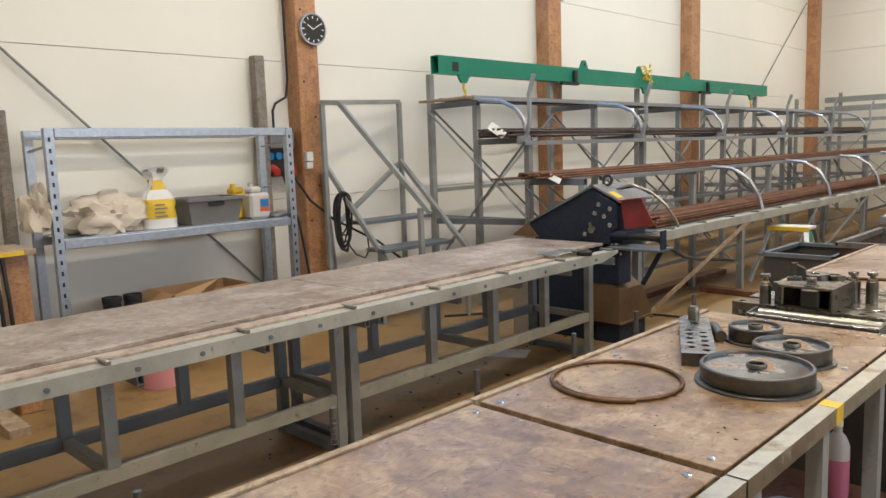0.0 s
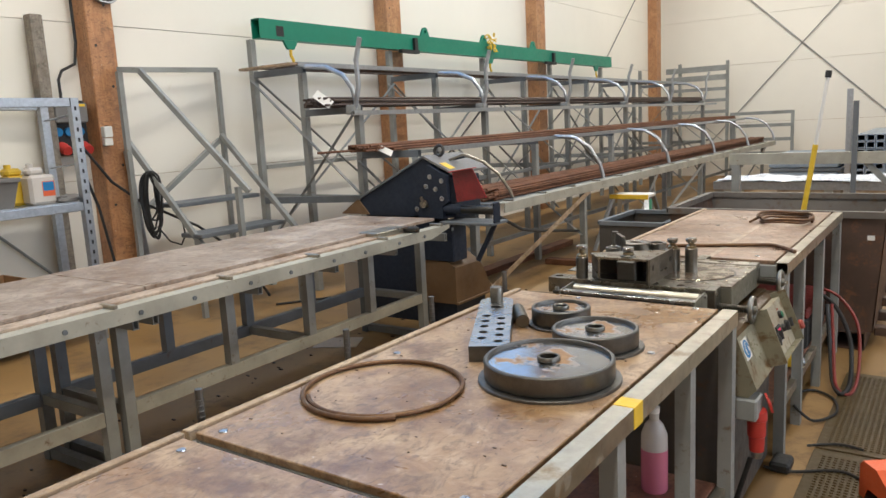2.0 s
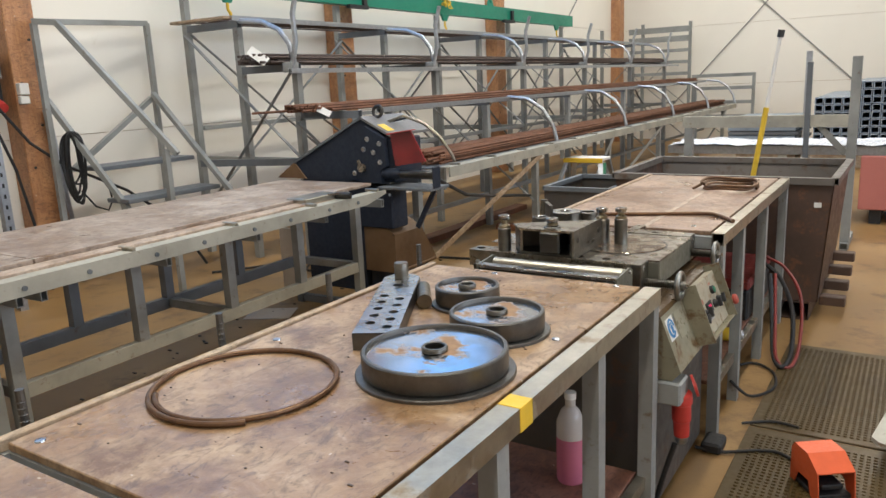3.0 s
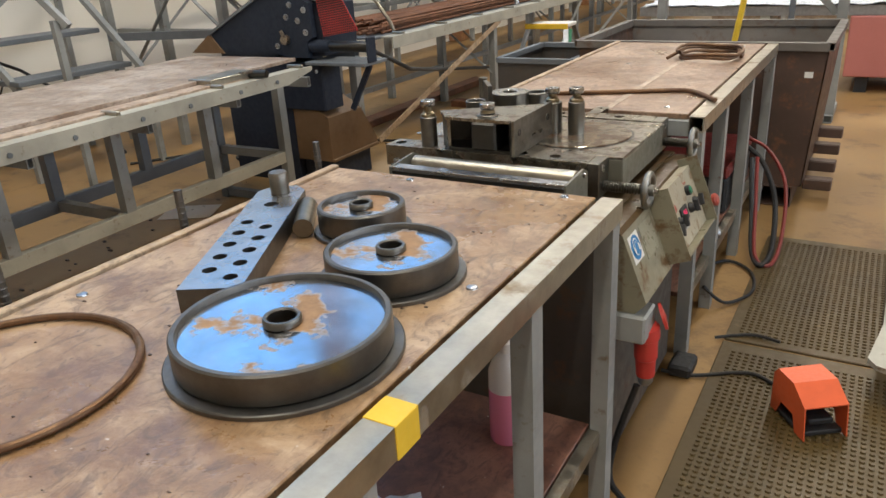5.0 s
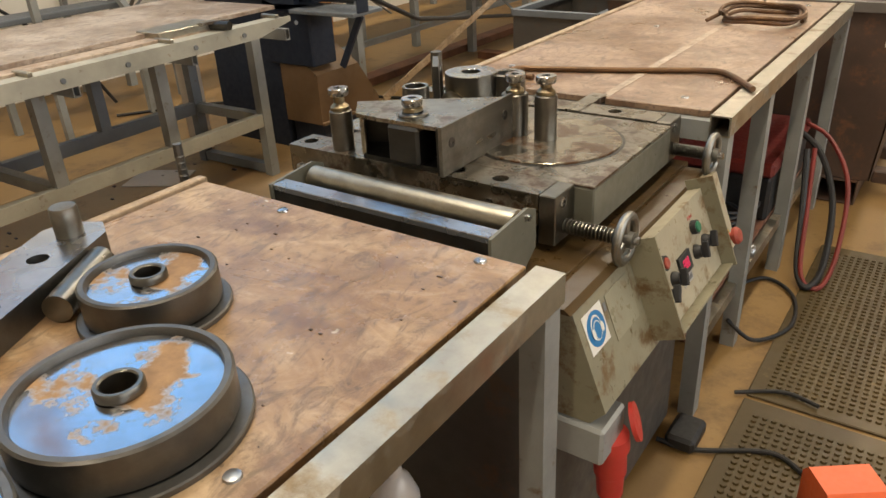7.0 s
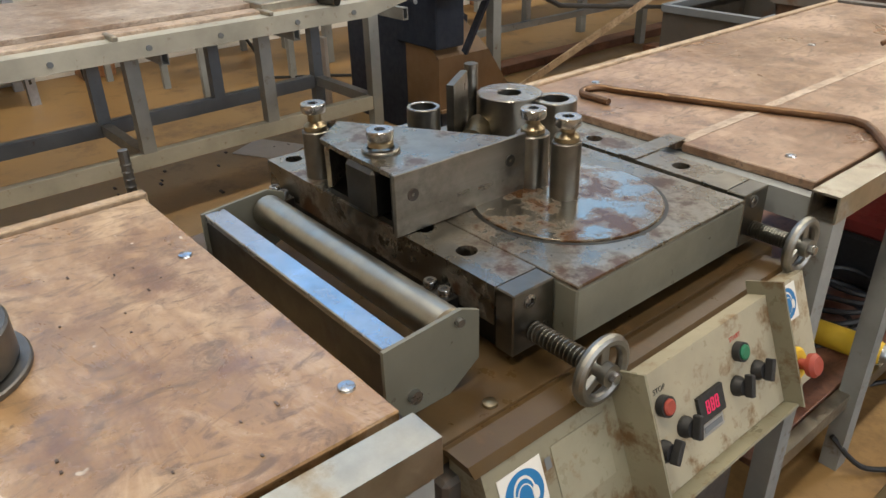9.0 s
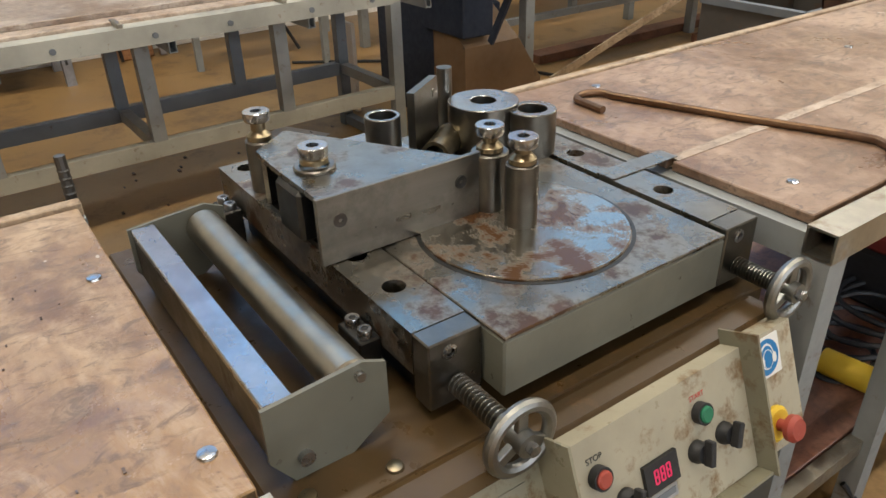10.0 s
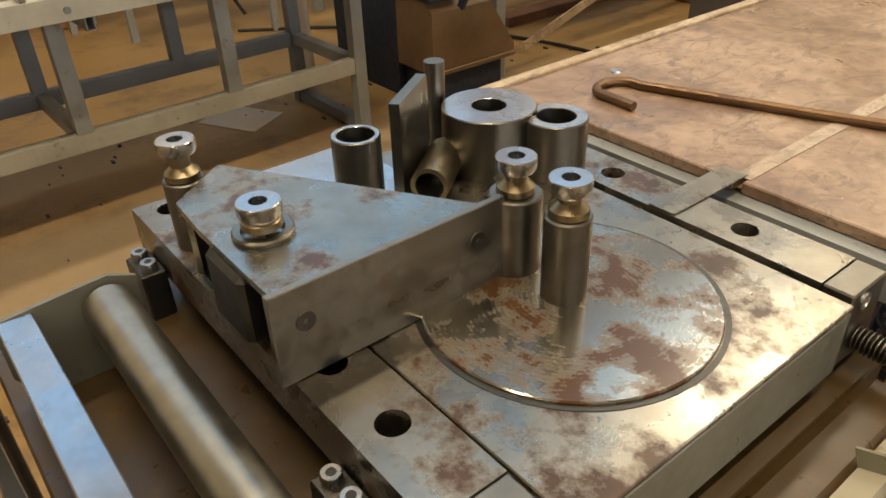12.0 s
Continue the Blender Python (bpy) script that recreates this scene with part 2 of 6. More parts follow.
def floor_material():
    m, nt, b = mat("dusty_concrete_floor")
    big = noise_tex(nt, 0.7, 8, 0.62, seed=3)
    col = ramp(nt, big, [(0.3, (0.19, 0.105, 0.032)), (0.55, (0.30, 0.18, 0.064)), (0.75, (0.38, 0.255, 0.115))])
    dirt = ramp(nt, noise_tex(nt, 3.5, 10, 0.7, seed=8), [(0.52, grey(0)), (0.68, grey(0.8))])
    col = mix(nt, dirt, col, (0.11, 0.06, 0.024))
    co = nt.nodes.new("ShaderNodeTexCoord")
    sep = nt.nodes.new("ShaderNodeSeparateXYZ")
    nt.links.new(co.outputs["Object"], sep.inputs[0])
    edge = nt.nodes.new("ShaderNodeMath")
    edge.operation = "MULTIPLY_ADD"
    nt.links.new(noise_tex(nt, 2.2, 8, 0.65, (1.0, 0.25, 1.0), seed=14), edge.inputs[0])
    edge.inputs[1].default_value = 0.36
    nt.links.new(sep.outputs[0], edge.inputs[2])
    # trodden grey dust lies along the feed table, with a dark damp border
    part_of = nt.nodes.new("ShaderNodeMapRange")
    part_of.inputs["From Min"].default_value, part_of.inputs["From Max"].default_value = -3.4, -1.4
    nt.links.new(edge.outputs[0], part_of.inputs["Value"])
    strip = ramp(nt, part_of.outputs[0], [(0.0, grey(0)), (0.20, grey(0)), (0.32, grey(0.75)), (0.50, grey(0.75)), (0.58, grey(0.2)), (0.70, grey(0))])
    col = mix(nt, strip, col, (0.30, 0.225, 0.145))
    border = ramp(nt, part_of.outputs[0], [(0.0, grey(0)), (0.52, grey(0)), (0.60, grey(0.55)), (0.72, grey(0))])
    col = mix(nt, border, col, (0.11, 0.060, 0.026))
    fine = noise_tex(nt, 40, 6, 0.7)
    col = mix(nt, ramp(nt, fine, [(0.55, grey(0)), (0.75, grey(0.35))]), col, (0.13, 0.08, 0.04))
    shade(nt, b, col, ramp(nt, big, [(0.3, grey(0.36)), (0.7, grey(0.6))]))
    bump(nt, b, fine, 0.2, 0.002)
    return m


M_FLOOR = floor_material()
M_MAT = painted("ribbed_rubber_mat", (0.088, 0.058, 0.017), 0.42, (0.17, 0.115, 0.04), 0.60, 7, vary=0.3)


def disc_material(name, color, rough, rust):
    """Turned face: concentric rings from the object's centre, smeared rust and grease."""
    m, nt, b = mat(name)
    co = nt.nodes.new("ShaderNodeTexCoord")
    w = nt.nodes.new("ShaderNodeTexWave")
    w.wave_type, w.rings_direction = "RINGS", "Z"
    w.inputs["Scale"].default_value, w.inputs["Distortion"].default_value, w.inputs["Detail"].default_value = 55.0, 2.6, 2.0
    nt.links.new(co.outputs["Object"], w.inputs["Vector"])
    n = noise_tex(nt, 11.0, 10, 0.66, seed=rust * 10)
    both = mix(nt, 0.02, n, w.outputs["Color"])
    patch = ramp(nt, both, [(rust, grey(0)), (rust + 0.09, grey(1))])
    base = ramp(nt, w.outputs["Fac"], [(0.0, tuple(c * 0.93 for c in color)), (1.0, color)])
    shade(nt, b, mix(nt, patch, base, (0.075, 0.035, 0.013)), mix(nt, patch, grey(rough), grey(0.26)), ramp(nt, patch, [(0, grey(1)), (1, grey(0.1))]))
    bump(nt, b, n, 0.10, 0.001)
    return m


M_DISC = disc_material("turned_disc", (0.40, 0.365, 0.30), 0.20, 0.47)
M_DARKRED = painted("dark_red_rubber", (0.20, 0.025, 0.02), 0.45, (0.1, 0.03, 0.02), 0.6, 20)
M_SCRAPE = board("scraped_board", (0.42, 0.32, 0.23), (0.52, 0.42, 0.33), (0.27, 0.17, 0.10), seed=61.0)


def wheel_material():
    """Bright turned face with rust that gathers round the hub and in loose patches."""
    m, nt, b = mat("wheel_top_steel")
    co = nt.nodes.new("ShaderNodeTexCoord")
    flat = nt.nodes.new("ShaderNodeVectorMath")
    flat.operation = "MULTIPLY"
    flat.inputs[1].default_value = (1, 1, 0)
    nt.links.new(co.outputs["Object"], flat.inputs[0])
    dist = nt.nodes.new("ShaderNodeVectorMath")
    dist.operation = "LENGTH"
    nt.links.new(flat.outputs[0], dist.inputs[0])
    near = nt.nodes.new("ShaderNodeMapRange")
    near.inputs["From Min"].default_value, near.inputs["From Max"].default_value = 0.025, 0.10
    near.inputs["To Min"].default_value, near.inputs["To Max"].default_value = 0.15, 0.0
    nt.links.new(dist.outputs["Value"], near.inputs["Value"])
    total = nt.nodes.new("ShaderNodeMath")
    nt.links.new(noise_tex(nt, 9.0, 8, 0.62, seed=8.6), total.inputs[0])
    nt.links.new(near.outputs[0], total.inputs[1])
    patch = ramp(nt, total.outputs[0], [(0.575, grey(0)), (0.635, grey(1))])
    rust = ramp(nt, noise_tex(nt, 30, 6, 0.6, seed=4), [(0.3, (0.19, 0.105, 0.045)), (0.7, (0.37, 0.22, 0.10))])
    face = ramp(nt, noise_tex(nt, 14, 8, 0.65, seed=2), [(0.3, (0.38, 0.40, 0.43)), (0.7, (0.50, 0.52, 0.55))])
    shade(nt, b, mix(nt, patch, face, rust), mix(nt, patch, ramp(nt, noise_tex(nt, 11, 6, 0.6, seed=6), [(0.3, grey(0.13)), (0.7, grey(0.24))]), grey(0.6)), ramp(nt, patch, [(0, grey(1)), (1, grey(0.05))]))
    return m


M_WHEEL = wheel_material()


def glow(name, color, strength):
    m, nt, b = mat(name)
    b.inputs["Emission Color"].default_value = (*color, 1)
    b.inputs["Emission Strength"].default_value = strength
    b.inputs["Base Color"].default_value = (0.05, 0.0, 0.01, 1)
    return m


M_LED = glow("red_digits", (1.0, 0.03, 0.12), 1.6)


def liquid(name, color):
    m, nt, b = mat(name)
    shade(nt, b, color, 0.25)
    b.inputs["Transmission Weight"].default_value = 0.35
    return m


M_PINKLIQ = liquid("pink_fluid", (0.85, 0.28, 0.42))
M_CLEAR = liquid("clear_plastic", (0.80, 0.76, 0.72))


# ---- builders ----
BASE = {}


def thing(name, at, label, category, group="", turn=0.0):
    ob = new(name)
    ob.empty_display_size = 0.05
    ob.location = at
    ob.rotation_euler = (0, 0, radians(turn))
    BASE[ob.name] = Vector(at)
    return tagged(ob, label, category, group)


def part(name, bm, material, parent=None, label="", kind="", category="", smooth=False):
    """Links a bmesh, given in the place's own coordinates, as one mesh object under parent."""
    off = BASE.get(parent.name, Vector((0, 0, 0))) if parent else Vector((0, 0, 0))
    bmesh.ops.translate(bm, verts=bm.verts, vec=-off)
    bmesh.ops.recalc_face_normals(bm, faces=bm.faces)
    me = bpy.data.meshes.new(name)
    bm.to_mesh(me)
    bm.free()
    for mt in (material if isinstance(material, (list, tuple)) else [material]):
        me.materials.append(mt)
    if smooth:
        me.shade_smooth()
        me.set_sharp_from_angle(angle=radians(35))
    ob = new(name, me)
    if parent:
        ob.parent = parent
        BASE[ob.name] = off
    return tagged(ob, label, category, "", kind)


def solo(name, bm, material, label, category, kind="", group="", smooth=False):
    """A thing that is one mesh; its origin goes to the middle of its base."""
    lo = Vector([min(v.co[i] for v in bm.verts) for i in range(3)])
    hi = Vector([max(v.co[i] for v in bm.verts) for i in range(3)])
    at = Vector(((lo.x + hi.x) / 2, (lo.y + hi.y) / 2, lo.z))
    bmesh.ops.translate(bm, verts=bm.verts, vec=-at)
    ob = part(name, bm, material, None, label, kind, category, smooth)
    ob.location = at
    BASE[ob.name] = at
    return tagged(ob, group=group)


def B():
    return bmesh.new()


def box(bm, x0, x1, y0, y1, z0, z1, bevel=0.0, m=None):
    r = bmesh.ops.create_cube(bm, size=1.0)
    vs = r["verts"]
    t = Matrix.Translation(((x0 + x1) / 2, (y0 + y1) / 2, (z0 + z1) / 2)) @ Matrix.Diagonal((abs(x1 - x0), abs(y1 - y0), abs(z1 - z0), 1))
    bmesh.ops.transform(bm, matrix=t, verts=vs)
    if bevel:
        es = list({e for v in vs for e in v.link_edges})
        out = bmesh.ops.bevel(bm, geom=es, offset=bevel, segments=1, affect="EDGES", profile=0.5)
        vs = list({v for f in out["faces"] for v in f.verts} | {v for v in vs if v.is_valid})
    if m is not None:
        bmesh.ops.transform(bm, matrix=m, verts=[v for v in vs if v.is_valid])
    return bm


def frame_between(p, q, up=(0, 0, 1)):
    p, q = Vector(p), Vector(q)
    d = (q - p).normalized()
    u = Vector(up)
    if abs(d.dot(u)) > 0.98:
        u = Vector((0, 1, 0))
    s = d.cross(u).normalized()
    n = s.cross(d)
    return p, q, d, s, n


def bar(bm, p, q, w, h, up=(0, 0, 1)):
    """A square bar from p to q: w across, h along up."""
    p, q, d, s, n = frame_between(p, q, up)
    rings = []
    c = min(w, h) * 0.12
    prof = [(-w / 2 + c, -h / 2), (w / 2 - c, -h / 2), (w / 2, -h / 2 + c), (w / 2, h / 2 - c), (w / 2 - c, h / 2), (-w / 2 + c, h / 2), (-w / 2, h / 2 - c), (-w / 2, -h / 2 + c)]
    for o in (p, q):
        rings.append([bm.verts.new(o + s * a + n * b) for a, b in prof])
    k = len(prof)
    for i in range(k):
        bm.faces.new((rings[0][i], rings[0][(i + 1) % k], rings[1][(i + 1) % k], rings[1][i]))
    bm.faces.new(rings[0][::-1])
    bm.faces.new(rings[1])
    return bm


def hollow(bm, p, q, w, h, wall=0.004, up=(0, 0, 1)):
    """A hollow rectangular tube, open at its ends."""
    p, q, d, s, n = frame_between(p, q, up)
    loops = []
    for o in (p, q):
        for k in (0.0, wall):
            loops.append([bm.verts.new(o + s * a * (w / 2 - k) + n * b * (h / 2 - k)) for a, b in ((-1, -1), (1, -1), (1, 1), (-1, 1))])
    po, pi, qo, qi = loops
    for i in range(4):
        j = (i + 1) % 4
        bm.faces.new((po[i], po[j], qo[j], qo[i]))
        bm.faces.new((pi[j], pi[i], qi[i], qi[j]))
        bm.faces.new((po[j], po[i], pi[i], pi[j]))
        bm.faces.new((qo[i], qo[j], qi[j], qi[i]))
    return bm


def rod(bm, points, r, seg=8, cap=True):
    """A round bar along a line of points."""
    pts = [Vector(p) for p in points]
    rings = []
    last = None
    for i, p in enumerate(pts):
        d = (pts[min(i + 1, len(pts) - 1)] - pts[max(i - 1, 0)]).normalized()
        if last is None:
            u = Vector((0, 0, 1)) if abs(d.z) < 0.95 else Vector((1, 0, 0))
        else:
            u = last
        s = d.cross(u).normalized()
        n = s.cross(d).normalized()
        last = n
        rings.append([bm.verts.new(p + (s * math.cos(2 * math.pi * k / seg) + n * math.sin(2 * math.pi * k / seg)) * r) for k in range(seg)])
    for a, b in zip(rings, rings[1:]):
        for k in range(seg):
            bm.faces.new((a[k], a[(k + 1) % seg], b[(k + 1) % seg], b[k]))
    if cap:
        bm.faces.new(rings[0][::-1])
        bm.faces.new(rings[-1])
    return bm


def lathe(bm, profile, m, seg=48, closed=False):
    """Turns a profile of (radius, height) about the z axis of the pose m."""
    rings = []
    for r, z in profile:
        if r < 1e-6:
            rings.append([bm.verts.new(m @ Vector((0, 0, z)))])
        else:
            rings.append([bm.verts.new(m @ Vector((r * math.cos(2 * math.pi * k / seg), r * math.sin(2 * math.pi * k / seg), z))) for k in range(seg)])
    pairs = list(zip(rings, rings[1:]))
    if closed:
        pairs.append((rings[-1], rings[0]))
    for a, b in pairs:
        for k in range(seg):
            j = (k + 1) % seg
            if len(a) == 1:
                bm.faces.new((a[0], b[k], b[j]))
            elif len(b) == 1:
                bm.faces.new((a[k], a[j], b[0]))
            else:
                bm.faces.new((a[k], a[j], b[j], b[k]))
    return bm


def at(x, y, z):
    return Matrix.Translation((x, y, z))


def extrude_poly(bm, pts, vec):
    """A prism over a polygon of 3D points."""
    a = [bm.verts.new(p) for p in pts]
    b = [bm.verts.new(Vector(p) + Vector(vec)) for p in pts]
    k = len(a)
    for i in range(k):
        bm.faces.new((a[i], a[(i + 1) % k], b[(i + 1) % k], b[i]))
    bm.faces.new(a[::-1])
    bm.faces.new(b)
    return bm


def plate_holes(bm, x0, x1, y0, y1, z0, z1, holes, seg=20):
    """A thick plate with round through holes (x, y, r), each in a rectangular cell of the plate."""
    holes = sorted(holes)
    # split the plate along x into cells, one for each hole
    cuts = [x0] + [(a[0] + b[0]) / 2 for a, b in zip(holes, holes[1:])] + [x1]
    for (hx, hy, r), a, b in zip(holes, cuts, cuts[1:]):
        cell_hole(bm, a, b, y0, y1, z0, z1, hx, hy, r, seg)
    bmesh.ops.remove_doubles(bm, verts=bm.verts, dist=0.0003)
    return bm


def cell_hole(bm, a, b, y0, y1, z0, z1, hx, hy, r, seg=20):
    outer, inner = [], []
    for k in range(seg):
        t = 2 * math.pi * (k + 0.5) / seg
        c, s = math.cos(t), math.sin(t)
        f = min(((b - hx) / c if c > 0 else (a - hx) / c) if abs(c) > 1e-6 else 1e9, ((y1 - hy) / s if s > 0 else (y0 - hy) / s) if abs(s) > 1e-6 else 1e9)
        outer.append((hx + c * f, hy + s * f))
        inner.append((hx + c * r, hy + s * r))
    # corners of the cell take the nearest outer point
    for cx, cy in ((a, y0), (a, y1), (b, y0), (b, y1)):
        i = min(range(seg), key=lambda k: (outer[k][0] - cx) ** 2 + (outer[k][1] - cy) ** 2)
        outer[i] = (cx, cy)
    rows = [[bm.verts.new((x, y, z)) for x, y in ring] for ring, z in ((outer, z1), (inner, z1), (inner, z0), (outer, z0))]
    for p, q in zip(rows, rows[1:] + rows[:1]):
        for k in range(seg):
            j = (k + 1) % seg
            bm.faces.new((p[k], p[j], q[j], q[k]))


# ---- structure ----
X0, X1, Y0, Y1, H = -5.6, 6.4, -6.0, 19.2, 6.7
solo("floor", box(B(), X0 - 0.3, X1 + 0.3, Y0 - 0.3, Y1 + 0.3, -0.2, 0.0), M_FLOOR, "dusty yellow-brown concrete workshop floor with dirt stains", "floor", "structure")
# ceiling out of sight, added to close the hall and shape its reflections
bm = B()
for x0, x1, y0, y1 in ((X0 - 0.3, -4.6, Y0 - 0.3, Y1 + 0.3), (-3.2, X1 + 0.3, Y0 - 0.3, Y1 + 0.3), (-4.6, -3.2, Y0 - 0.3, 4.9), (-4.6, -3.2, 14.1, Y1 + 0.3)):
    box(bm, x0, x1, y0, y1, H, H + 0.25)
solo("ceiling", bm, M_CEIL, "unseen brown hall ceiling with a roof light, added to warm reflections", "ceiling", "structure")


def panel_wall(name, axis, pos, out, a0, a1, openings, label):
    """A wall of flat horizontal panels before a backing; axis is the one that it stands across."""
    ob = new(name)
    BASE[ob.name] = Vector((0, 0, 0))
    tagged(ob, label, "wall", kind="structure")

    def piece(bm, s0, s1, z0, z1, d0, d1):
        lo, hi = sorted((pos + out * d0, pos + out * d1))
        if axis == "x":
            box(bm, lo, hi, s0, s1, z0, z1)
        else:
            box(bm, s0, s1, lo, hi, z0, z1)

    back = B()
    seams = [0.0, 1.22, 2.52, 3.58, 4.35, 5.85, H]
    for z0, z1 in zip(seams, seams[1:]):
        spans = [(a0, a1)]
        for o0, o1, oz0, oz1 in openings:
            if oz0 < z1 - 0.01 and oz1 > z0 + 0.01:
                spans = [s for u in spans for s in ((u[0], min(u[1], o0)), (max(u[0], o1), u[1])) if s[1] - s[0] > 0.01]
        for s0, s1 in spans:
            piece(back, s0, s1, z0, z1, 0.05, 0.28)
            bm = B()
            piece(bm, s0, s1, z0 + 0.003, z1 - 0.003, 0.0, 0.046)
            part("panel", bm, M_WALL, ob)
    part("backing", back, M_CEIL, ob)
    return ob


panel_wall("wall_west", "x", X0, -1, Y0, Y1, [(2.0, 9.2, 3.58, 5.85), (9.2, 12.4, 4.35, 5.85)], "cream sandwich-panel hall wall with thin horizontal joints")
panel_wall("wall_north", "y", Y1, 1, X0 - 0.28, X1 + 0.28, [], "cream sandwich-panel end wall with thin horizontal joints")
panel_wall("wall_east", "x", X1, 1, Y0, Y1, [(-1.0, 11.0, 2.52, 3.58)], "cream sandwich-panel hall wall with a window band")
panel_wall("wall_south", "y", Y0, -1, X0 - 0.28, X1 + 0.28, [], "cream sandwich-panel end wall behind the benches")

for cy0, cy1 in ((4.66, 4.90), (8.58, 8.86), (12.55, 12.85), (18.45, 18.75)):
    col = thing("timber_column", (-5.49, (cy0 + cy1) / 2, 0), "orange-brown glued timber column standing against the wall", "column", "columns along the wall")
    part("post", box(B(), X0, -5.39, cy0, cy1, 0, H, 0.008), M_COLUMN, col)
    for k in range(7):
        bm = lathe(B(), [(0, 0), (0.012, 0), (0.012, 0.004), (0, 0.006)], at(0, 0, 0) @ Matrix.Rotation(radians(90), 4, "Y"), 8)
        bmesh.ops.translate(bm, verts=bm.verts, vec=(-5.39, cy0 + 0.06 + 0.11 * (k % 2), 1.0 + 0.33 * k))
        part("bolt", bm, M_DARKSTEEL, col)

# wall bracing rods
for p, q in (((-5.56, 1.2, 3.5), (-5.56, 4.6, 0.08)), ((-5.56, 18.3, 4.6), (-5.56, 12.9, 0.3)),
             ((-4.9, 19.17, 0.2), (0.6, 19.17, 6.2)), ((0.4, 19.17, 0.2), (-4.9, 19.17, 5.2))):
    solo("bracing_rod", rod(B(), [p, q], 0.011), M_FRAME, "thin grey steel bracing rod along the wall", "bracing rod", group="bracing rods")


# ---- work tables beside the walkway ----
def button_head(parent, x, y, z, r=0.011):
    part("screw_head", lathe(B(), [(r, 0), (r * 0.9, 0.003), (0, 0.005)], at(x, y, z), 10), M_STEEL_TOP, parent, smooth=True)


def bench(y0, y1, label, boards, board_mat, legs, shelf, left_strip=True):
    """A steel-framed bench with a plywood top; its long side lies along the walkway."""
    t = thing("steel_bench", (-0.48, (y0 + y1) / 2, 0), label, "workbench", "benches along the bending line")
    for x0, x1, a, b in boards:
        part("tabletop", box(B(), x0, x1, a, b, 0.862, 0.880, 0.002), board_mat, t, "worn brown plywood top")
    part("edge_tube", hollow(B(), (-0.0945, y0, 0.855), (-0.0945, y1, 0.855), 0.049, 0.05), M_EDGE, t, "scuffed steel edge tube")
    part("edge_tube", hollow(B(), (-0.886, y0, 0.843), (-0.886, y1, 0.843), 0.04, 0.036), M_FRAME, t)
    if left_strip:
        part("edge_strip", box(B(), -0.903, -0.879, y0, y1, 0.8615, 0.886, 0.002), M_PALEWOOD, t, "pale wooden edge strip")
    for yy in (y0 + 0.03, y1 - 0.03):
        part("cross_rail", hollow(B(), (-0.866, yy, 0.836), (-0.119, yy, 0.836), 0.04, 0.05), M_FRAME, t)
    for ly in legs:
        part("leg", hollow(B(), (-0.094, ly, 0.0), (-0.094, ly, 0.830), 0.044, 0.048), M_FRAME, t)
    for ly in (legs[0], legs[-1]):
        part("leg", hollow(B(), (-0.872, ly, 0.0), (-0.872, ly, 0.825), 0.044, 0.048), M_FRAME, t)
    if shelf:
        a, b, z = shelf
        part("shelf", box(B(), -0.85, -0.125, a, b, z - 0.018, z, 0.002), M_SHELFBOARD, t, "red-brown plywood lower shelf")
        part("shelf_rail", hollow(B(), (-0.105, a, z - 0.022), (-0.105, b, z - 0.022), 0.03, 0.04), M_EDGE, t)
    return t


near = bench(2.103, 3.640, "grey steel bench with worn brown plywood top and lower shelf", [(-0.873, -0.131, 2.116, 3.632)], M_BOARD, (2.16, 2.62, 3.15, 3.605), (2.13, 3.60, 0.275))
for x, y in ((-0.82, 2.15), (-0.18, 2.16), (-0.20, 3.61), (-0.62, 3.60), (-0.17, 3.09), (-0.82, 2.78)):
    button_head(near, x, y, 0.880)
part("yellow_tape", box(B(), -0.1205, -0.068, 2.69, 2.745, 0.828, 0.8815, 0.001), M_YELLOW, near, "yellow tape wrapped round the edge")
first = bench(0.55, 2.094, "grey steel bench with scuffed pale-brown plywood top", [(-0.873, -0.131, 0.56, 2.084)], M_BOARD, (0.60, 1.10, 1.60, 2.05), (0.6, 2.05, 0.275))
for x, y in ((-0.82, 2.04), (-0.18, 2.04), (-0.8, 1.3), (-0.25, 1.35)):
    button_head(first, x, y, 0.880)
far = bench(4.500, 6.215, "grey steel bench with two scraped plywood boards", [(-0.878, -0.412, 4.535, 6.20), (-0.400, -0.130, 4.535, 6.20)], M_BOARD_FAR, (4.525, 4.93, 5.52, 6.18), (4.53, 6.18, 0.235))
for x, y in ((-0.80, 4.75), (-0.22, 4.62), (-0.62, 5.5), (-0.2, 5.7), (-0.22, 6.1)):
    button_head(far, x, y, 0.880)
part("joint_strip", box(B(), -0.418, -0.394, 4.545, 6.15, 0.8803, 0.8812), M_SCRAPE, far, "pale scraped strip along the joint")
part("step_plate", box(B(), -0.440, -0.400, 4.385, 4.548, 0.8848, 0.8868, 0.0006), M_STEEL, far, "thin bent steel step plate")

# upright locating rods beside the benches
for y, h in ((1.13, 0.935), (1.64, 0.975), (2.19, 0.945), (2.71, 0.955), (3.14, 0.958), (3.635, 0.947)):
    bm = rod(B(), [(-0.95, y, 0.02), (-0.95, y, h - 0.01), (-0.95, y, h)], 0.0095, 10)
    for k in range(16):
        lathe(bm, [(0.0094, 0), (0.0108, 0.003), (0.0094, 0.006)], at(-0.95, y, h - 0.24 + k * 0.014), 10)
    p = thing("locating_rod", (-0.95, y, 0), "ribbed steel rod standing upright beside the bench", "steel rod", "locating rods")
    part("ribbed_bar", bm, M_WHEELSIDE, p)
    part("foot_plate", box(B(), -1.0, -0.90, y - 0.05, y + 0.05, 0, 0.02, 0.002), M_FRAME_DARK, p)


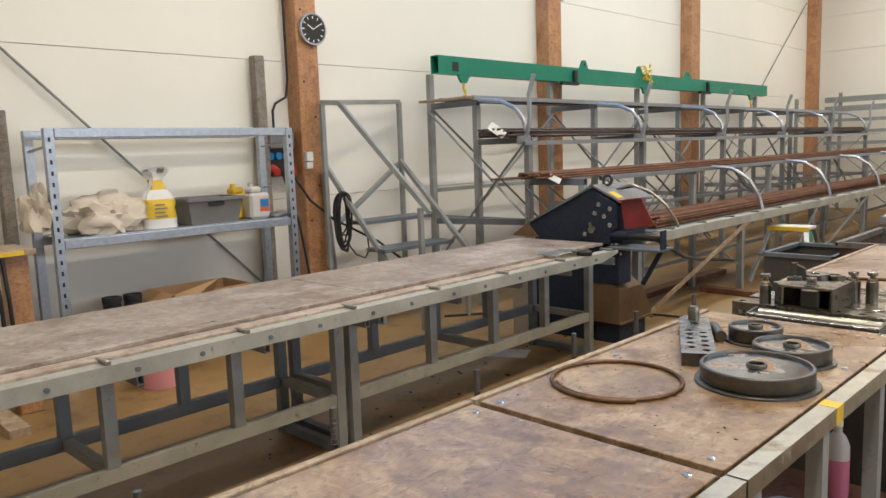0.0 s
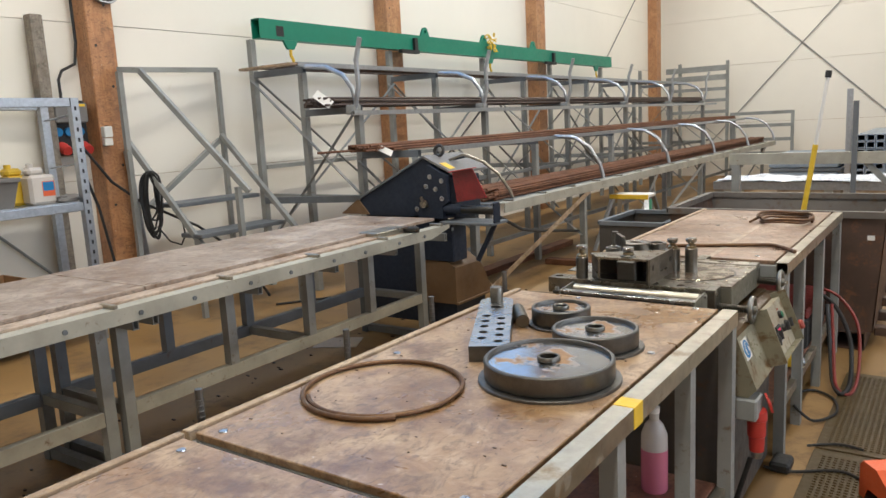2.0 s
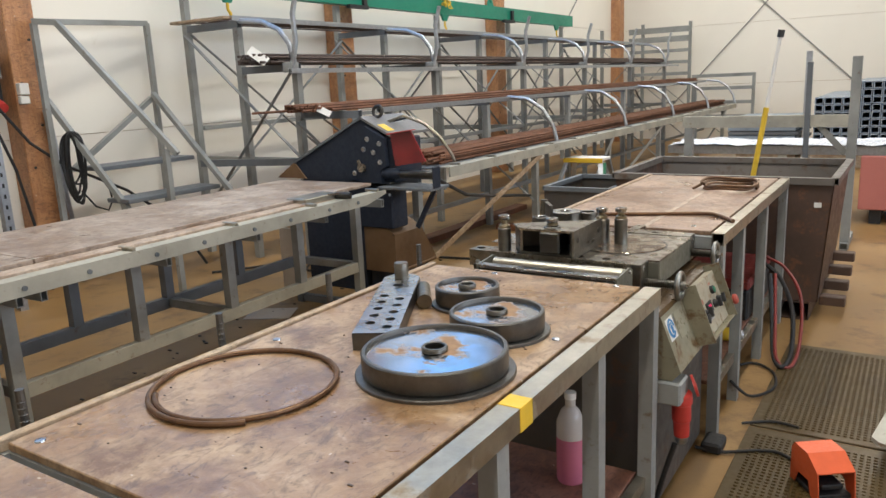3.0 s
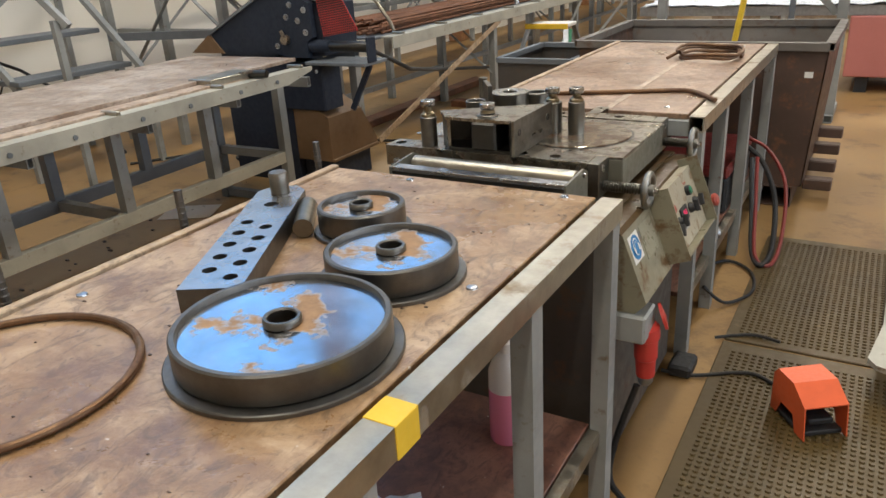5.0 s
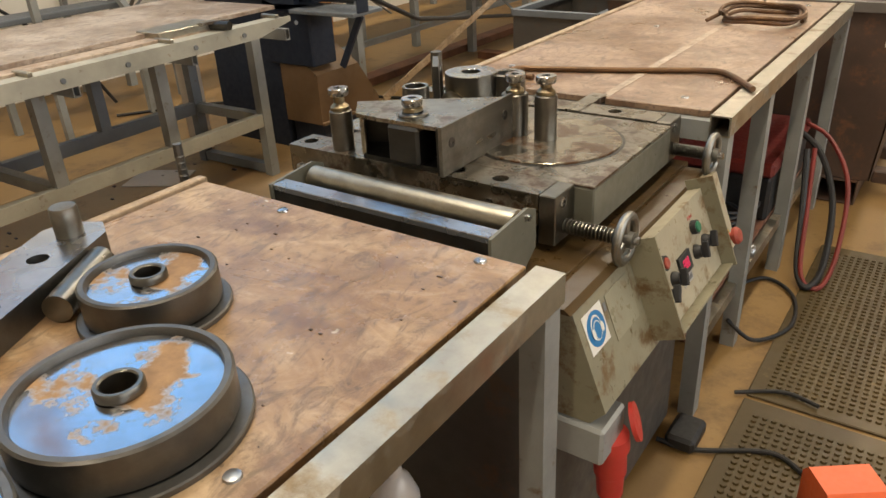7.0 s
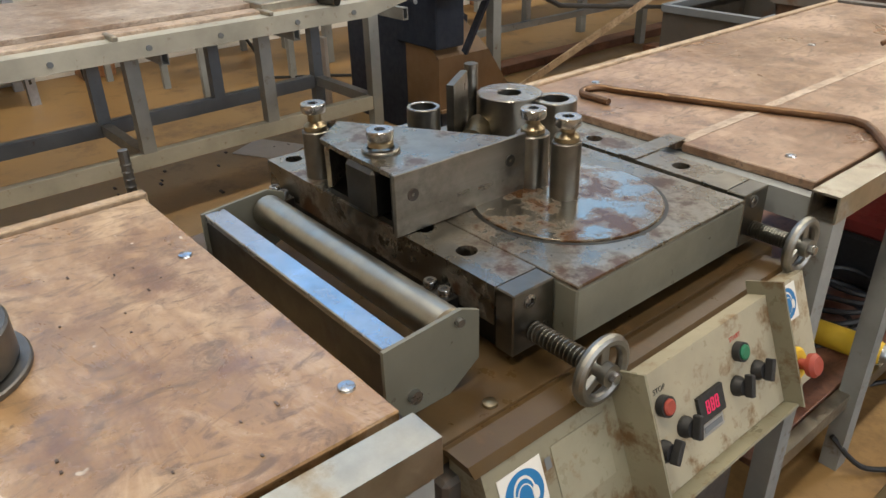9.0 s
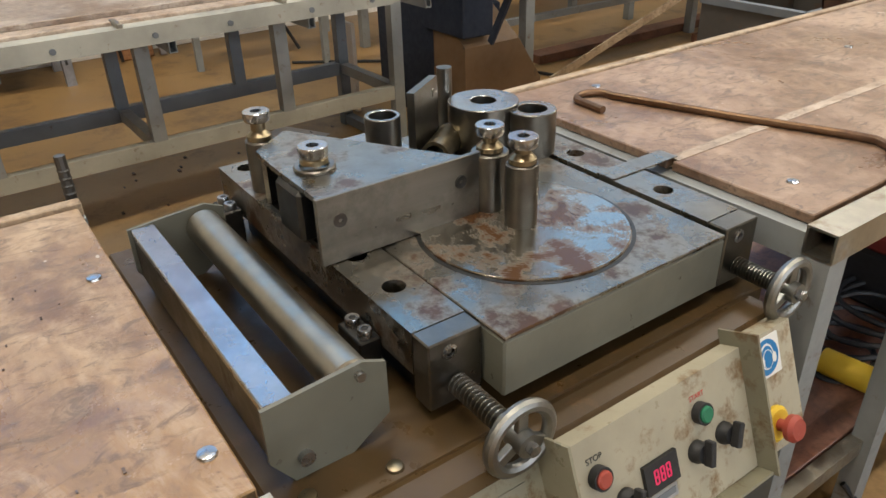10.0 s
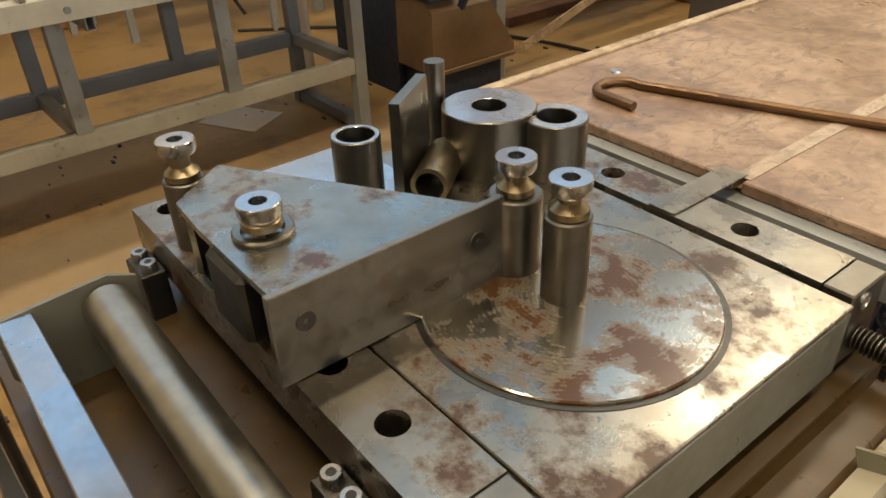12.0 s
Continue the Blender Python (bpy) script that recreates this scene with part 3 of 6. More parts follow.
# ---- mandrel wheels, hole plate and ring on the bench ----
def mandrel_wheel(x, y, r, h, flange, bore, label):
    z = 0.8805
    t = thing("mandrel_wheel", (x, y, z), label, "bending mandrel", "mandrel wheels")
    m = at(x, y, z)
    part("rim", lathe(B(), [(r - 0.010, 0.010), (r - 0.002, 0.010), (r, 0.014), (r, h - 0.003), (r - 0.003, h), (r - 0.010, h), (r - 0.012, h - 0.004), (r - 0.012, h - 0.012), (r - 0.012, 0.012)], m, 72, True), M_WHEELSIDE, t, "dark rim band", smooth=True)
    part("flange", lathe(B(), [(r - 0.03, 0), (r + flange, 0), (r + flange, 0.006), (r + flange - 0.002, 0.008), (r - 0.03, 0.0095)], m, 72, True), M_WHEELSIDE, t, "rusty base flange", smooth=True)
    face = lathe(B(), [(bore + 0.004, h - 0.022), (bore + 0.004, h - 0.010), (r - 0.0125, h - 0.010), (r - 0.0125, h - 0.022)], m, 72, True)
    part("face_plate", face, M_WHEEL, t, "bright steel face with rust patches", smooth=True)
    part("hub", lathe(B(), [(bore, 0.012), (bore, h + 0.001), (bore + 0.002, h + 0.003), (bore + 0.006, h + 0.003), (bore + 0.008, h), (bore + 0.008, h - 0.0085), (bore + 0.0035, h - 0.0085), (bore + 0.0035, 0.012)], m, 32, True), M_STEEL_CLEAN, t, "raised hub ring round the bore", smooth=True)
    return t


mandrel_wheel(-0.327, 2.782, 0.166, 0.058, 0.016, 0.022, "large steel mandrel wheel with rust patches lying on the bench")
mandrel_wheel(-0.331, 3.083, 0.123, 0.058, 0.014, 0.020, "medium steel mandrel wheel lying on the bench")
mandrel_wheel(-0.523, 3.258, 0.094, 0.060, 0.012, 0.018, "small steel mandrel wheel lying on the bench")

# plate with holes
hp = thing("hole_plate", (-0.68, 3.08, 0.8805), "long bright steel plate drilled with two rows of holes", "drilled plate")
PM = at(-0.535, 2.83, 0) @ Matrix.Rotation(math.atan2(0.262, 0.49), 4, "Z")
bm = B()
PZ0, PZ1, PW = 0.8805, 0.925, 0.056
for side, s_first in ((1, 0.048), (-1, 0.015)):
    lo, hi = (0.0, PW) if side > 0 else (-PW, 0.0)
    box(bm, 0.0, s_first, lo, hi, PZ0, PZ1)
    for k in range(5):
        s0 = s_first + 0.0615 * k
        cell_hole(bm, s0, s0 + 0.0615, lo, hi, PZ0, PZ1, s0 + 0.031, side * 0.024, 0.0135, 20)
box(bm, 0.3225, 0.3555, -PW, 0.0, PZ0, PZ1)
cell_hole(bm, 0.3555, 0.50, -PW, PW, PZ0, PZ1, 0.437, 0.0, 0.0165, 24)
extrude_poly(bm, [(0.50, -PW, PZ0), (0.535, -PW, PZ0), (0.572, -0.03, PZ0), (0.572, 0.03, PZ0), (0.535, PW, PZ0), (0.50, PW, PZ0)], (0, 0, PZ1 - PZ0))
bmesh.ops.remove_doubles(bm, verts=bm.verts, dist=0.0003)
# the plate runs along +y of its own pose
bmesh.ops.transform(bm, matrix=PM @ Matrix.Rotation(radians(90), 4, "Z"), verts=bm.verts)
bm.normal_update()
# upright faces take a darker steel: side shade painted by face normal
for fc in bm.faces:
    fc.material_index = 0 if abs(fc.normal.z) > 0.5 else 1
part("plate", bm, [M_STEEL_TOP, M_WHEELSIDE], hp, "bright drilled steel plate")
part("peg", lathe(B(), [(0, 0.925), (0.022, 0.925), (0.022, 0.971), (0.020, 0.974), (0, 0.974)], PM @ at(0, 0.525, 0), 24), M_STEEL_CLEAN, hp, "short round peg", smooth=True)

sp = Vector((-0.612, 3.165, 0.9025))
sq = Vector((-0.700, 3.290, 0.9025))
solo("loose_pin", rod(B(), [sp, sp.lerp(sq, 0.03), sp.lerp(sq, 0.6), sp.lerp(sq, 0.97), sq], 0.0215, 20), M_STEEL_CLEAN, "short loose steel pin lying beside the drilled plate", "steel pin", smooth=True)

# bent ring of bar
ring = []
for k in range(90):
    a = radians(-133 + 449 * k / 89)
    rr = 0.191 + 0.017 * k / 89
    ring.append((-0.660 + rr * math.cos(a), 2.527 + rr * math.sin(a), 0.8872))
solo("bar_ring", rod(B(), ring, 0.0065, 10), M_BROWNBAR, "ring of bent dark reinforcing bar on the bench", "bent bar", smooth=True)


# ---- bending machine ----
bend = thing("bending_machine", (-0.48, 4.06, 0), "worn rebar bending machine with slotted bars and turntable", "bending machine")
part("cabinet", box(B(), -0.84, -0.125, 3.685, 4.44, 0.03, 0.735, 0.006), M_CABINET, bend, "dark dirty lower cabinet")
part("deck", box(B(), -0.90, -0.150, 3.660, 4.47, 0.738, 0.770, 0.003), M_DECK, bend, "oily brown deck plate")
part("deck_edge", extrude_poly(B(), [(-0.149, 3.70, 0.7655), (-0.149, 3.70, 0.770), (-0.138, 3.70, 0.775), (-0.100, 3.70, 0.775), (-0.088, 3.70, 0.7655)], (0, 0.72, 0)), M_DECK, bend, "rounded oily deck border")
# slanted front housing
SL = [(-0.146, 0.765), (-0.090, 0.765), (-0.022, 0.588), (-0.05, 0.556), (-0.146, 0.556)]
part("front_housing", extrude_poly(B(), [(x, 3.71, z) for x, z in SL], (0, 0.70, 0)), M_MACHINE, bend, "slanted olive-grey front housing")
top = B()
box(top, -0.80, -0.168, 3.958, 4.372, 0.793, 0.8775, 0.003)
part("head_block", top, M_HEADSIDE, bend, "heavy grey-painted head block")
part("head_plate", box(B(), -0.80, -0.168, 3.958, 4.372, 0.8777, 0.8835, 0.0015), M_STEEL, bend, "rust-smeared steel top plate")
# dark steel below the head also paints the shade of the gap
part("spindle_seat", box(B(), -0.70, -0.25, 4.0, 4.34, 0.770, 0.793), M_DARKSTEEL, bend)
DC = (-0.368, 4.160)
# turntable: rim groove and disc
part("groove_ring", lathe(B(), [(0.158, 0.8836), (0.164, 0.8836), (0.164, 0.8842), (0.158, 0.8842)], at(*DC, 0), 72, True), M_DARKSTEEL, bend)
disc = lathe(B(), [(0, -0.004), (0.157, -0.004), (0.157, 0.002), (0.1555, 0.0035), (0, 0.0035)], at(*DC, 0.8842), 96)
BASE_DISC = Vector((*DC, 0.8842))
bmesh.ops.translate(disc, verts=disc.verts, vec=-BASE_DISC + Vector(bend.location))
dob = part("turntable", disc, M_DISC, bend, "round turntable with rust rings and bright streaks", smooth=True)
dob.location = BASE_DISC - Vector(bend.location)


def slotted_bar(y0, y1, x0, x1, holes, name):
    bm = plate_holes(B(), x0, x1 - 0.036, y0, y1, 0.822, 0.8845, [(hx, (y0 + y1) / 2, 0.0165) for hx in holes])
    b = part(name, bm, M_STEEL, bend, "thick steel bar with round sockets")
    part("end_block", box(B(), x1 - 0.0352, x1, y0, y1, 0.786, 0.8845, 0.002), M_STEEL_CLEAN, b, "steel end block")
    # dark support and black sheet put the recess shade under the sockets into colour
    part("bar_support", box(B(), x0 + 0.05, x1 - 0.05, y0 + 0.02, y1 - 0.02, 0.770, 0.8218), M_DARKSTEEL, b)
    part("socket_shade", box(B(), x0 + 0.01, x1 - 0.05, y0 + 0.01, y1 - 0.01, 0.8219, 0.8235), M_BLACK, b)
    for dy in (0.03,):
        part("socket_screw", lathe(B(), [(0.004, 0), (0.0105, 0), (0.0105, 0.002), (0.006, 0.003), (0.005, -0.004), (0, -0.004)], at(x1, y0 + dy, 0.866) @ Matrix.Rotation(radians(90), 4, "Y"), 16), M_STEEL_TOP, b)
    return b


slotted_bar(3.875, 3.954, -0.880, -0.206, [-0.848, -0.748, -0.648, -0.545, -0.445, -0.344], "slotted_bar")
slotted_bar(4.384, 4.458, -0.880, -0.174, [-0.83, -0.73, -0.63, -0.528, -0.425, -0.325], "slotted_bar")
for cx, cy in ((-0.815, 3.858), (-0.345, 3.858), (-0.80, 4.476), (-0.30, 4.476)):
    part("clamp_block", box(B(), cx - 0.030, cx + 0.030, cy - 0.016, cy + 0.016, 0.770, 0.838, 0.002), M_DARKSTEEL, bend)
    for d in (-0.016, 0.016):
        part("cap_screw", lathe(B(), [(0.005, 0.012), (0.0095, 0.012), (0.0105, 0.010), (0.0105, 0), (0, 0)], at(cx + d, cy, 0.838), 14), M_STEEL_TOP, bend, smooth=True)
        # black fill paints the shade inside the screw's hex recess
        part("hex_socket", lathe(B(), [(0, 0.0055), (0.0052, 0.0055), (0.0052, 0.0115), (0, 0.0115)], at(cx + d, cy, 0.838), 6), M_BLACK, bend)


def handwheel(y, x_in, x_w, z):
    h = part("handwheel", lathe(B(), [(0.043 + 0.0085 * math.cos(a), 0.0085 * math.sin(a)) for a in [2 * math.pi * k / 10 for k in range(10)]], at(x_w, y, z) @ Matrix.Rotation(radians(90), 4, "Y"), 40, True), M_CAST, bend, "cast grey handwheel rim", smooth=True)
    for k in range(3):
        a = radians(90 + 120 * k)
        part("spoke", bar(B(), (x_w, y + 0.012 * math.cos(a), z + 0.012 * math.sin(a)), (x_w, y + 0.039 * math.cos(a), z + 0.039 * math.sin(a)), 0.015, 0.009, (1, 0, 0)), M_CAST, h)
    part("wheel_hub", rod(B(), [(x_w - 0.012, y, z), (x_w + 0.014, y, z), (x_w + 0.016, y, z)], 0.0155, 16), M_CAST, h, smooth=True)
    part("wheel_nut", rod(B(), [(x_w + 0.016, y, z), (x_w + 0.026, y, z)], 0.008, 6), M_STEEL_TOP, h)
    prof = []
    n = 15
    for k in range(n):
        s = k / n * (x_w - 0.012 - x_in)
        d = (x_w - 0.012 - x_in) / n
        prof += [(0.0095, s), (0.0150, s + d * 0.35), (0.0150, s + d * 0.6), (0.0095, s + d * 0.95)]
    part("threaded_spindle", lathe(B(), [(0, 0)] + prof + [(0, x_w - 0.012 - x_in)], at(x_in, y, z) @ Matrix.Rotation(radians(90), 4, "Y"), 16), M_STEEL_CLEAN, h, "greasy threaded spindle", smooth=False)


handwheel(3.914, -0.206, -0.085, 0.815)
handwheel(4.421, -0.174, -0.085, 0.813)

# guide roller in its cradle
gr = thing("guide_roller", (-0.465, 3.74, 0.770), "steel guide roller in a bright flat-bar cradle", "roller")
part("front_bar", box(B(), -0.7285, -0.226, 3.678, 3.714, 0.872, 0.884, 0.0015), M_STEEL_TOP, gr, "bright flat bar")
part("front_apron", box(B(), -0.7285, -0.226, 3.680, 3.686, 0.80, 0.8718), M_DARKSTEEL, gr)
for x in (-0.735, -0.2255):
    part("side_plate", extrude_poly(B(), [(x, 3.674, 0.884), (x, 3.796, 0.893), (x, 3.826, 0.880), (x, 3.826, 0.805), (x, 3.775, 0.7705), (x, 3.70, 0.7705), (x, 3.674, 0.81)], (0.006, 0, 0)), M_HEADSIDE, gr, "rounded steel side plate")
part("roller", lathe(B(), [(0, 0), (0.012, 0), (0.012, 0.003), (0.024, 0.003), (0.0285, 0.006), (0.0285, 0.488), (0.026, 0.491), (0.022, 0.491), (0.021, 0.484), (0.012, 0.484), (0.012, 0.495), (0, 0.495)], at(-0.7245, 3.787, 0.860) @ Matrix.Rotation(radians(90), 4, "Y"), 36), M_ROLLER, gr, "satin steel roller", smooth=True)
for y, z in ((3.715, 0.80), (3.79, 0.878)):
    part("bolt_head", rod(B(), [(-0.2195, y, z), (-0.212, y, z)], 0.0095 if z < 0.85 else 0.006, 16), M_STEEL_TOP, gr)

for y, x in ((3.70, -0.19), (3.80, -0.17)):
    part("deck_screw", lathe(B(), [(0.011, 0), (0.010, 0.004), (0, 0.006)], at(x, y, 0.770), 14), M_BRASSY, bend, smooth=True)

# pins in the bars and on the turntable


def bending_pin(x, y, z0, z_body, r_body, label, z_top=1.020, r_cap=0.022):
    t = thing("bending_pin", (x, y, z0), label, "bending pin", "bending pins")
    m = at(x, y, 0)
    b = z_body
    if b > z0 + 0.01:
        part("sleeve", lathe(B(), [(0, z0), (r_body, z0), (r_body, b - 0.002), (r_body - 0.002, b), (r_cap * 0.7, b), (0, b)], m, 40), M_STEEL_CLEAN, t, "turned steel sleeve", smooth=True)
    part("neck", lathe(B(), [(0, b), (r_cap * 0.95, b + 0.001), (r_cap * 0.93, b + 0.008), (r_cap * 0.55, b + 0.016), (r_cap * 0.55, z_top - 0.018), (0, z_top - 0.018)], m, 32), M_BRASSY, t, "oily waisted neck", smooth=True)
    c = part("cap", lathe(B(), [(r_cap * 0.55, z_top - 0.0178), (r_cap * 0.92, z_top - 0.016), (r_cap, z_top - 0.012), (r_cap, z_top - 0.001), (r_cap - 0.001, z_top), (r_cap * 0.42, z_top), (r_cap * 0.40, z_top - 0.012), (0, z_top - 0.012)], m, 32), M_STEEL_TOP, t, "bright pin cap", smooth=True)
    # black disc paints the shade down in the cap's hex hole
    part("hex_hole", lathe(B(), [(0, z_top - 0.0115), (r_cap * 0.39, z_top - 0.0115), (r_cap * 0.39, z_top - 0.010), (0, z_top - 0.010)], m, 6), M_BLACK, c)
    return t


bending_pin(-0.743, 3.910, 0.8846, 0.972, 0.0245, "dark steel bending pin with a collar in the slotted bar")
bending_pin(-0.548, 3.914, 0.9873, 0.993, 0.027, "short capped steel pin through the stop block", 1.020)
bending_pin(-0.452, 4.160, 0.8878, 0.980, 0.0295, "tall turned steel bending pin on the turntable", 1.022)
bending_pin(-0.376, 4.160, 0.8878, 0.985, 0.0245, "tall turned steel bending pin on the turntable", 1.026)

# angled stop block
sb = thing("stop_block", (-0.55, 3.95, 0.885), "welded steel stop block with a ground face plate", "stop block")
TOPZ = 0.984
part("top_plate", extrude_poly(B(), [(-0.452, 3.868, TOPZ - 0.008), (-0.452, 4.108, TOPZ - 0.008), (-0.640, 3.995, TOPZ - 0.008), (-0.722, 3.945, TOPZ - 0.008), (-0.665, 3.872, TOPZ - 0.008), (-0.60, 3.868, TOPZ - 0.008)], (0, 0, 0.008)), M_STEEL, sb, "triangular rusty top plate")
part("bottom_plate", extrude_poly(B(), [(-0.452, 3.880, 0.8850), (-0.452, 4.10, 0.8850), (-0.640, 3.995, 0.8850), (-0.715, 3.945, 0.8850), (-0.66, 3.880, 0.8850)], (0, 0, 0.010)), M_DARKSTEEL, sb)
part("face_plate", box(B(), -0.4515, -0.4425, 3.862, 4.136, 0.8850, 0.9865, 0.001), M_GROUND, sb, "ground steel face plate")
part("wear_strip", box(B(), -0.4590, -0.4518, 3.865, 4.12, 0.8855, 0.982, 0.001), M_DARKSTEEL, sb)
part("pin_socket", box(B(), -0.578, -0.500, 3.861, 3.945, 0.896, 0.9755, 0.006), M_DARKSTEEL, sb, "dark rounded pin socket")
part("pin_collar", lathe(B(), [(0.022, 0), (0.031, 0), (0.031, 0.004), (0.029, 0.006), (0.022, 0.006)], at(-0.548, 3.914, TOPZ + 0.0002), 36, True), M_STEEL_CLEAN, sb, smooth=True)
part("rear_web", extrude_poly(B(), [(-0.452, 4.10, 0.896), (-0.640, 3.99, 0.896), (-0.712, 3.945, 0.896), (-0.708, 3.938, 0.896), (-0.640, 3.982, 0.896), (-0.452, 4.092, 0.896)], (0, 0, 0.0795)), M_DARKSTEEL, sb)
part("side_web", extrude_poly(B(), [(-0.715, 3.945, 0.896), (-0.660, 3.876, 0.896), (-0.652, 3.880, 0.896), (-0.708, 3.950, 0.896)], (0, 0, 0.0795)), M_STEEL, sb)
for y in (3.895, 4.098):
    part("face_screw", lathe(B(), [(0.003, 0.0), (0.003, 0.001), (0.010, 0.0014), (0.0105, 0.0)], at(-0.4425, y, 0.948) @ Matrix.Rotation(radians(90), 4, "Y"), 20, True), M_DARKSTEEL, sb)

# loose sleeves and bits standing on the head


def sleeve(x, y, z0, z1, r, bore, label, name="steel_sleeve"):
    bm = lathe(B(), [(bore, z0), (r, z0), (r, z1 - 0.0015), (r - 0.0015, z1), (bore + 0.001, z1), (bore, z1 - 0.001)], at(x, y, 0), 48, True)
    # bright top ring, darker sides: the fall of light is put into the materials
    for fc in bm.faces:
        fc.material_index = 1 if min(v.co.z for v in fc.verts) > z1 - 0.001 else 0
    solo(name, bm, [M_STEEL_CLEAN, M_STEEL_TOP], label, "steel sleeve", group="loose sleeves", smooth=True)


HT = 0.8838
sleeve(-0.690, 4.113, HT, 0.982, 0.0315, 0.024, "narrow steel sleeve standing on the machine head")
sleeve(-0.668, 4.316, HT, 0.972, 0.066, 0.024, "wide heavy steel sleeve with a small bore")
sleeve(-0.591, 4.368, HT, 0.965, 0.044, 0.027, "medium steel sleeve standing on the machine head")
solo("white_plate", box(B(), -0.86, -0.60, 4.02, 4.20, HT, HT + 0.003), M_STEEL_TOP, "thin bright sheet plate on the machine head", "sheet plate")
fin = extrude_poly(B(), [(-0.664, 4.148, 0.8870), (-0.727, 4.240, 0.8870), (-0.727, 4.240, 0.995), (-0.727, 4.238, 1.020), (-0.664, 4.148, 1.020)], (0.0115, 0.008, 0))
solo("flat_bar_end", fin, M_STEEL_CLEAN, "upright offcut of thick flat steel bar", "steel offcut")
solo("round_bar", rod(B(), [(-0.752, 4.288, HT), (-0.752, 4.288, 0.915), (-0.752, 4.288, 1.020)], 0.0145, 20), M_STEEL_CLEAN, "upright smooth round steel bar", "steel bar", smooth=True)
lt = lathe(B(), [(0.019, 0), (0.0255, 0), (0.0255, 0.098), (0.019, 0.098)], at(-0.628, 4.178, HT + 0.0260) @ Matrix.Rotation(radians(38), 4, "Z") @ Matrix.Rotation(radians(-90), 4, "X"), 32, True)
solo("lying_sleeve", lt, M_BRASSY, "oily sleeve lying on its side", "steel sleeve", smooth=True)

# control panel: slanted face, local u along y, v down the slope, w outwards
nrm = Vector((0.177, 0, 0.068)).normalized()
dwn = Vector((0.068, 0, -0.177)).normalized()
TOPP = Vector((-0.090, 0, 0.765))


def slope(u, v, w):
    return TOPP + Vector((0, u, 0)) + dwn * v + nrm * w


def slope_m(u, v, w):
    o = slope(u, v, w)
    m = Matrix(((0, dwn.x, nrm.x, o.x), (1, 0, 0, o.y), (0, dwn.z, nrm.z, o.z), (0, 0, 0, 1)))
    return m


def slope_prism(bm, pts, w0, w1):
    return extrude_poly(bm, [slope(u, v, w0) for u, v in pts], nrm * (w1 - w0))


cp = part("control_panel", slope_prism(B(), [(3.955, -0.008), (4.40, -0.008), (4.40, 0.172), (3.955, 0.172)], 0.0005, 0.030), M_PANEL, bend, "worn pale control panel")
for u in (3.945, 4.285):
    part("guard_wing", slope_prism(B(), [(u, -0.03), (u + 0.004, -0.03), (u + 0.004, 0.178), (u, 0.178)], 0.0, 0.062), M_MACHINE, cp, "bent steel guard wing")
part("lower_lip", slope_prism(B(), [(3.950, 0.1725), (4.284, 0.1725), (4.284, 0.1765), (3.950, 0.1765)], 0.0, 0.055), M_MACHINE, cp)


def knob(u, v, turn):
    k = part("selector", lathe(B(), [(0, 0), (0.0155, 0), (0.0155, 0.006), (0.013, 0.010), (0.0125, 0.016), (0, 0.016)], slope_m(u, v, 0.030), 24), M_BLACK, cp, "black rotary selector", smooth=True)
    g = box(B(), -0.0045, 0.0045, -0.020, 0.014, 0.016, 0.030, 0.0015)
    bmesh.ops.transform(g, matrix=slope_m(u, v, 0.030) @ Matrix.Rotation(radians(turn), 4, "Z"), verts=g.verts)
    part("grip", g, M_BLACK, k)


def button(u, v, m, label, r=0.012):
    b = part("push_button", lathe(B(), [(r, 0), (r + 0.003, 0), (r + 0.003, 0.012), (r, 0.012)], slope_m(u, v, 0.030), 24, True), M_BLACK, cp, smooth=True)
    part("button_cap", lathe(B(), [(0, 0.0), (r - 0.0005, 0.0), (r - 0.0005, 0.014), (r - 0.003, 0.016), (0, 0.016)], slope_m(u, v, 0.030), 24), m, b, label, smooth=True)


CTRL = dict(stop=(4.002, 0.045), sel1=(3.985, 0.105), sel2=(4.037, 0.094), disp=(4.100, 0.088), sel3=(4.170, 0.093), sel4=(4.226, 0.092), green=(4.188, 0.045), estop=(4.335, 0.129), sign2=(4.33, 0.02))
knob(*CTRL["sel1"], 40)
knob(*CTRL["sel2"], 20)
knob(*CTRL["sel3"], 15)
knob(*CTRL["sel4"], 25)
button(*CTRL["stop"], M_FADEDRED, "red stop button")
button(*CTRL["green"], M_GREENHARD, "green start button")
du, dv = CTRL["disp"]
dsp = part("display", slope_prism(B(), [(du - 0.03, dv - 0.020), (du + 0.03, dv - 0.020), (du + 0.03, dv + 0.020), (du - 0.03, dv + 0.020)], 0.030, 0.036), M_BLACK, cp, "black digital display")
for k in range(3):
    bm = B()
    for seg in ((0, -0.009, 0.006, 0.002), (0, 0, 0.006, 0.002), (0, 0.009, 0.006, 0.002), (-0.003, 0, 0.002, 0.018), (0.003, 0, 0.002, 0.018)):
        su, sv, sw, sh = seg
        cu = du - 0.011 + 0.011 * k
        slope_prism(bm, [(cu + su - sw / 2, dv + sv - sh / 2), (cu + su + sw / 2, dv + sv - sh / 2), (cu + su + sw / 2, dv + sv + sh / 2), (cu + su - sw / 2, dv + sv + sh / 2)], 0.0362, 0.0368)
    part("digit", bm, M_LED, dsp, "glowing red digit")
np_ = part("name_plate", slope_prism(B(), [(du - 0.026, dv + 0.026), (du + 0.026, dv + 0.026), (du + 0.026, dv + 0.044), (du - 0.026, dv + 0.044)], 0.030, 0.0308), M_GALV, cp, "small silver name plate")
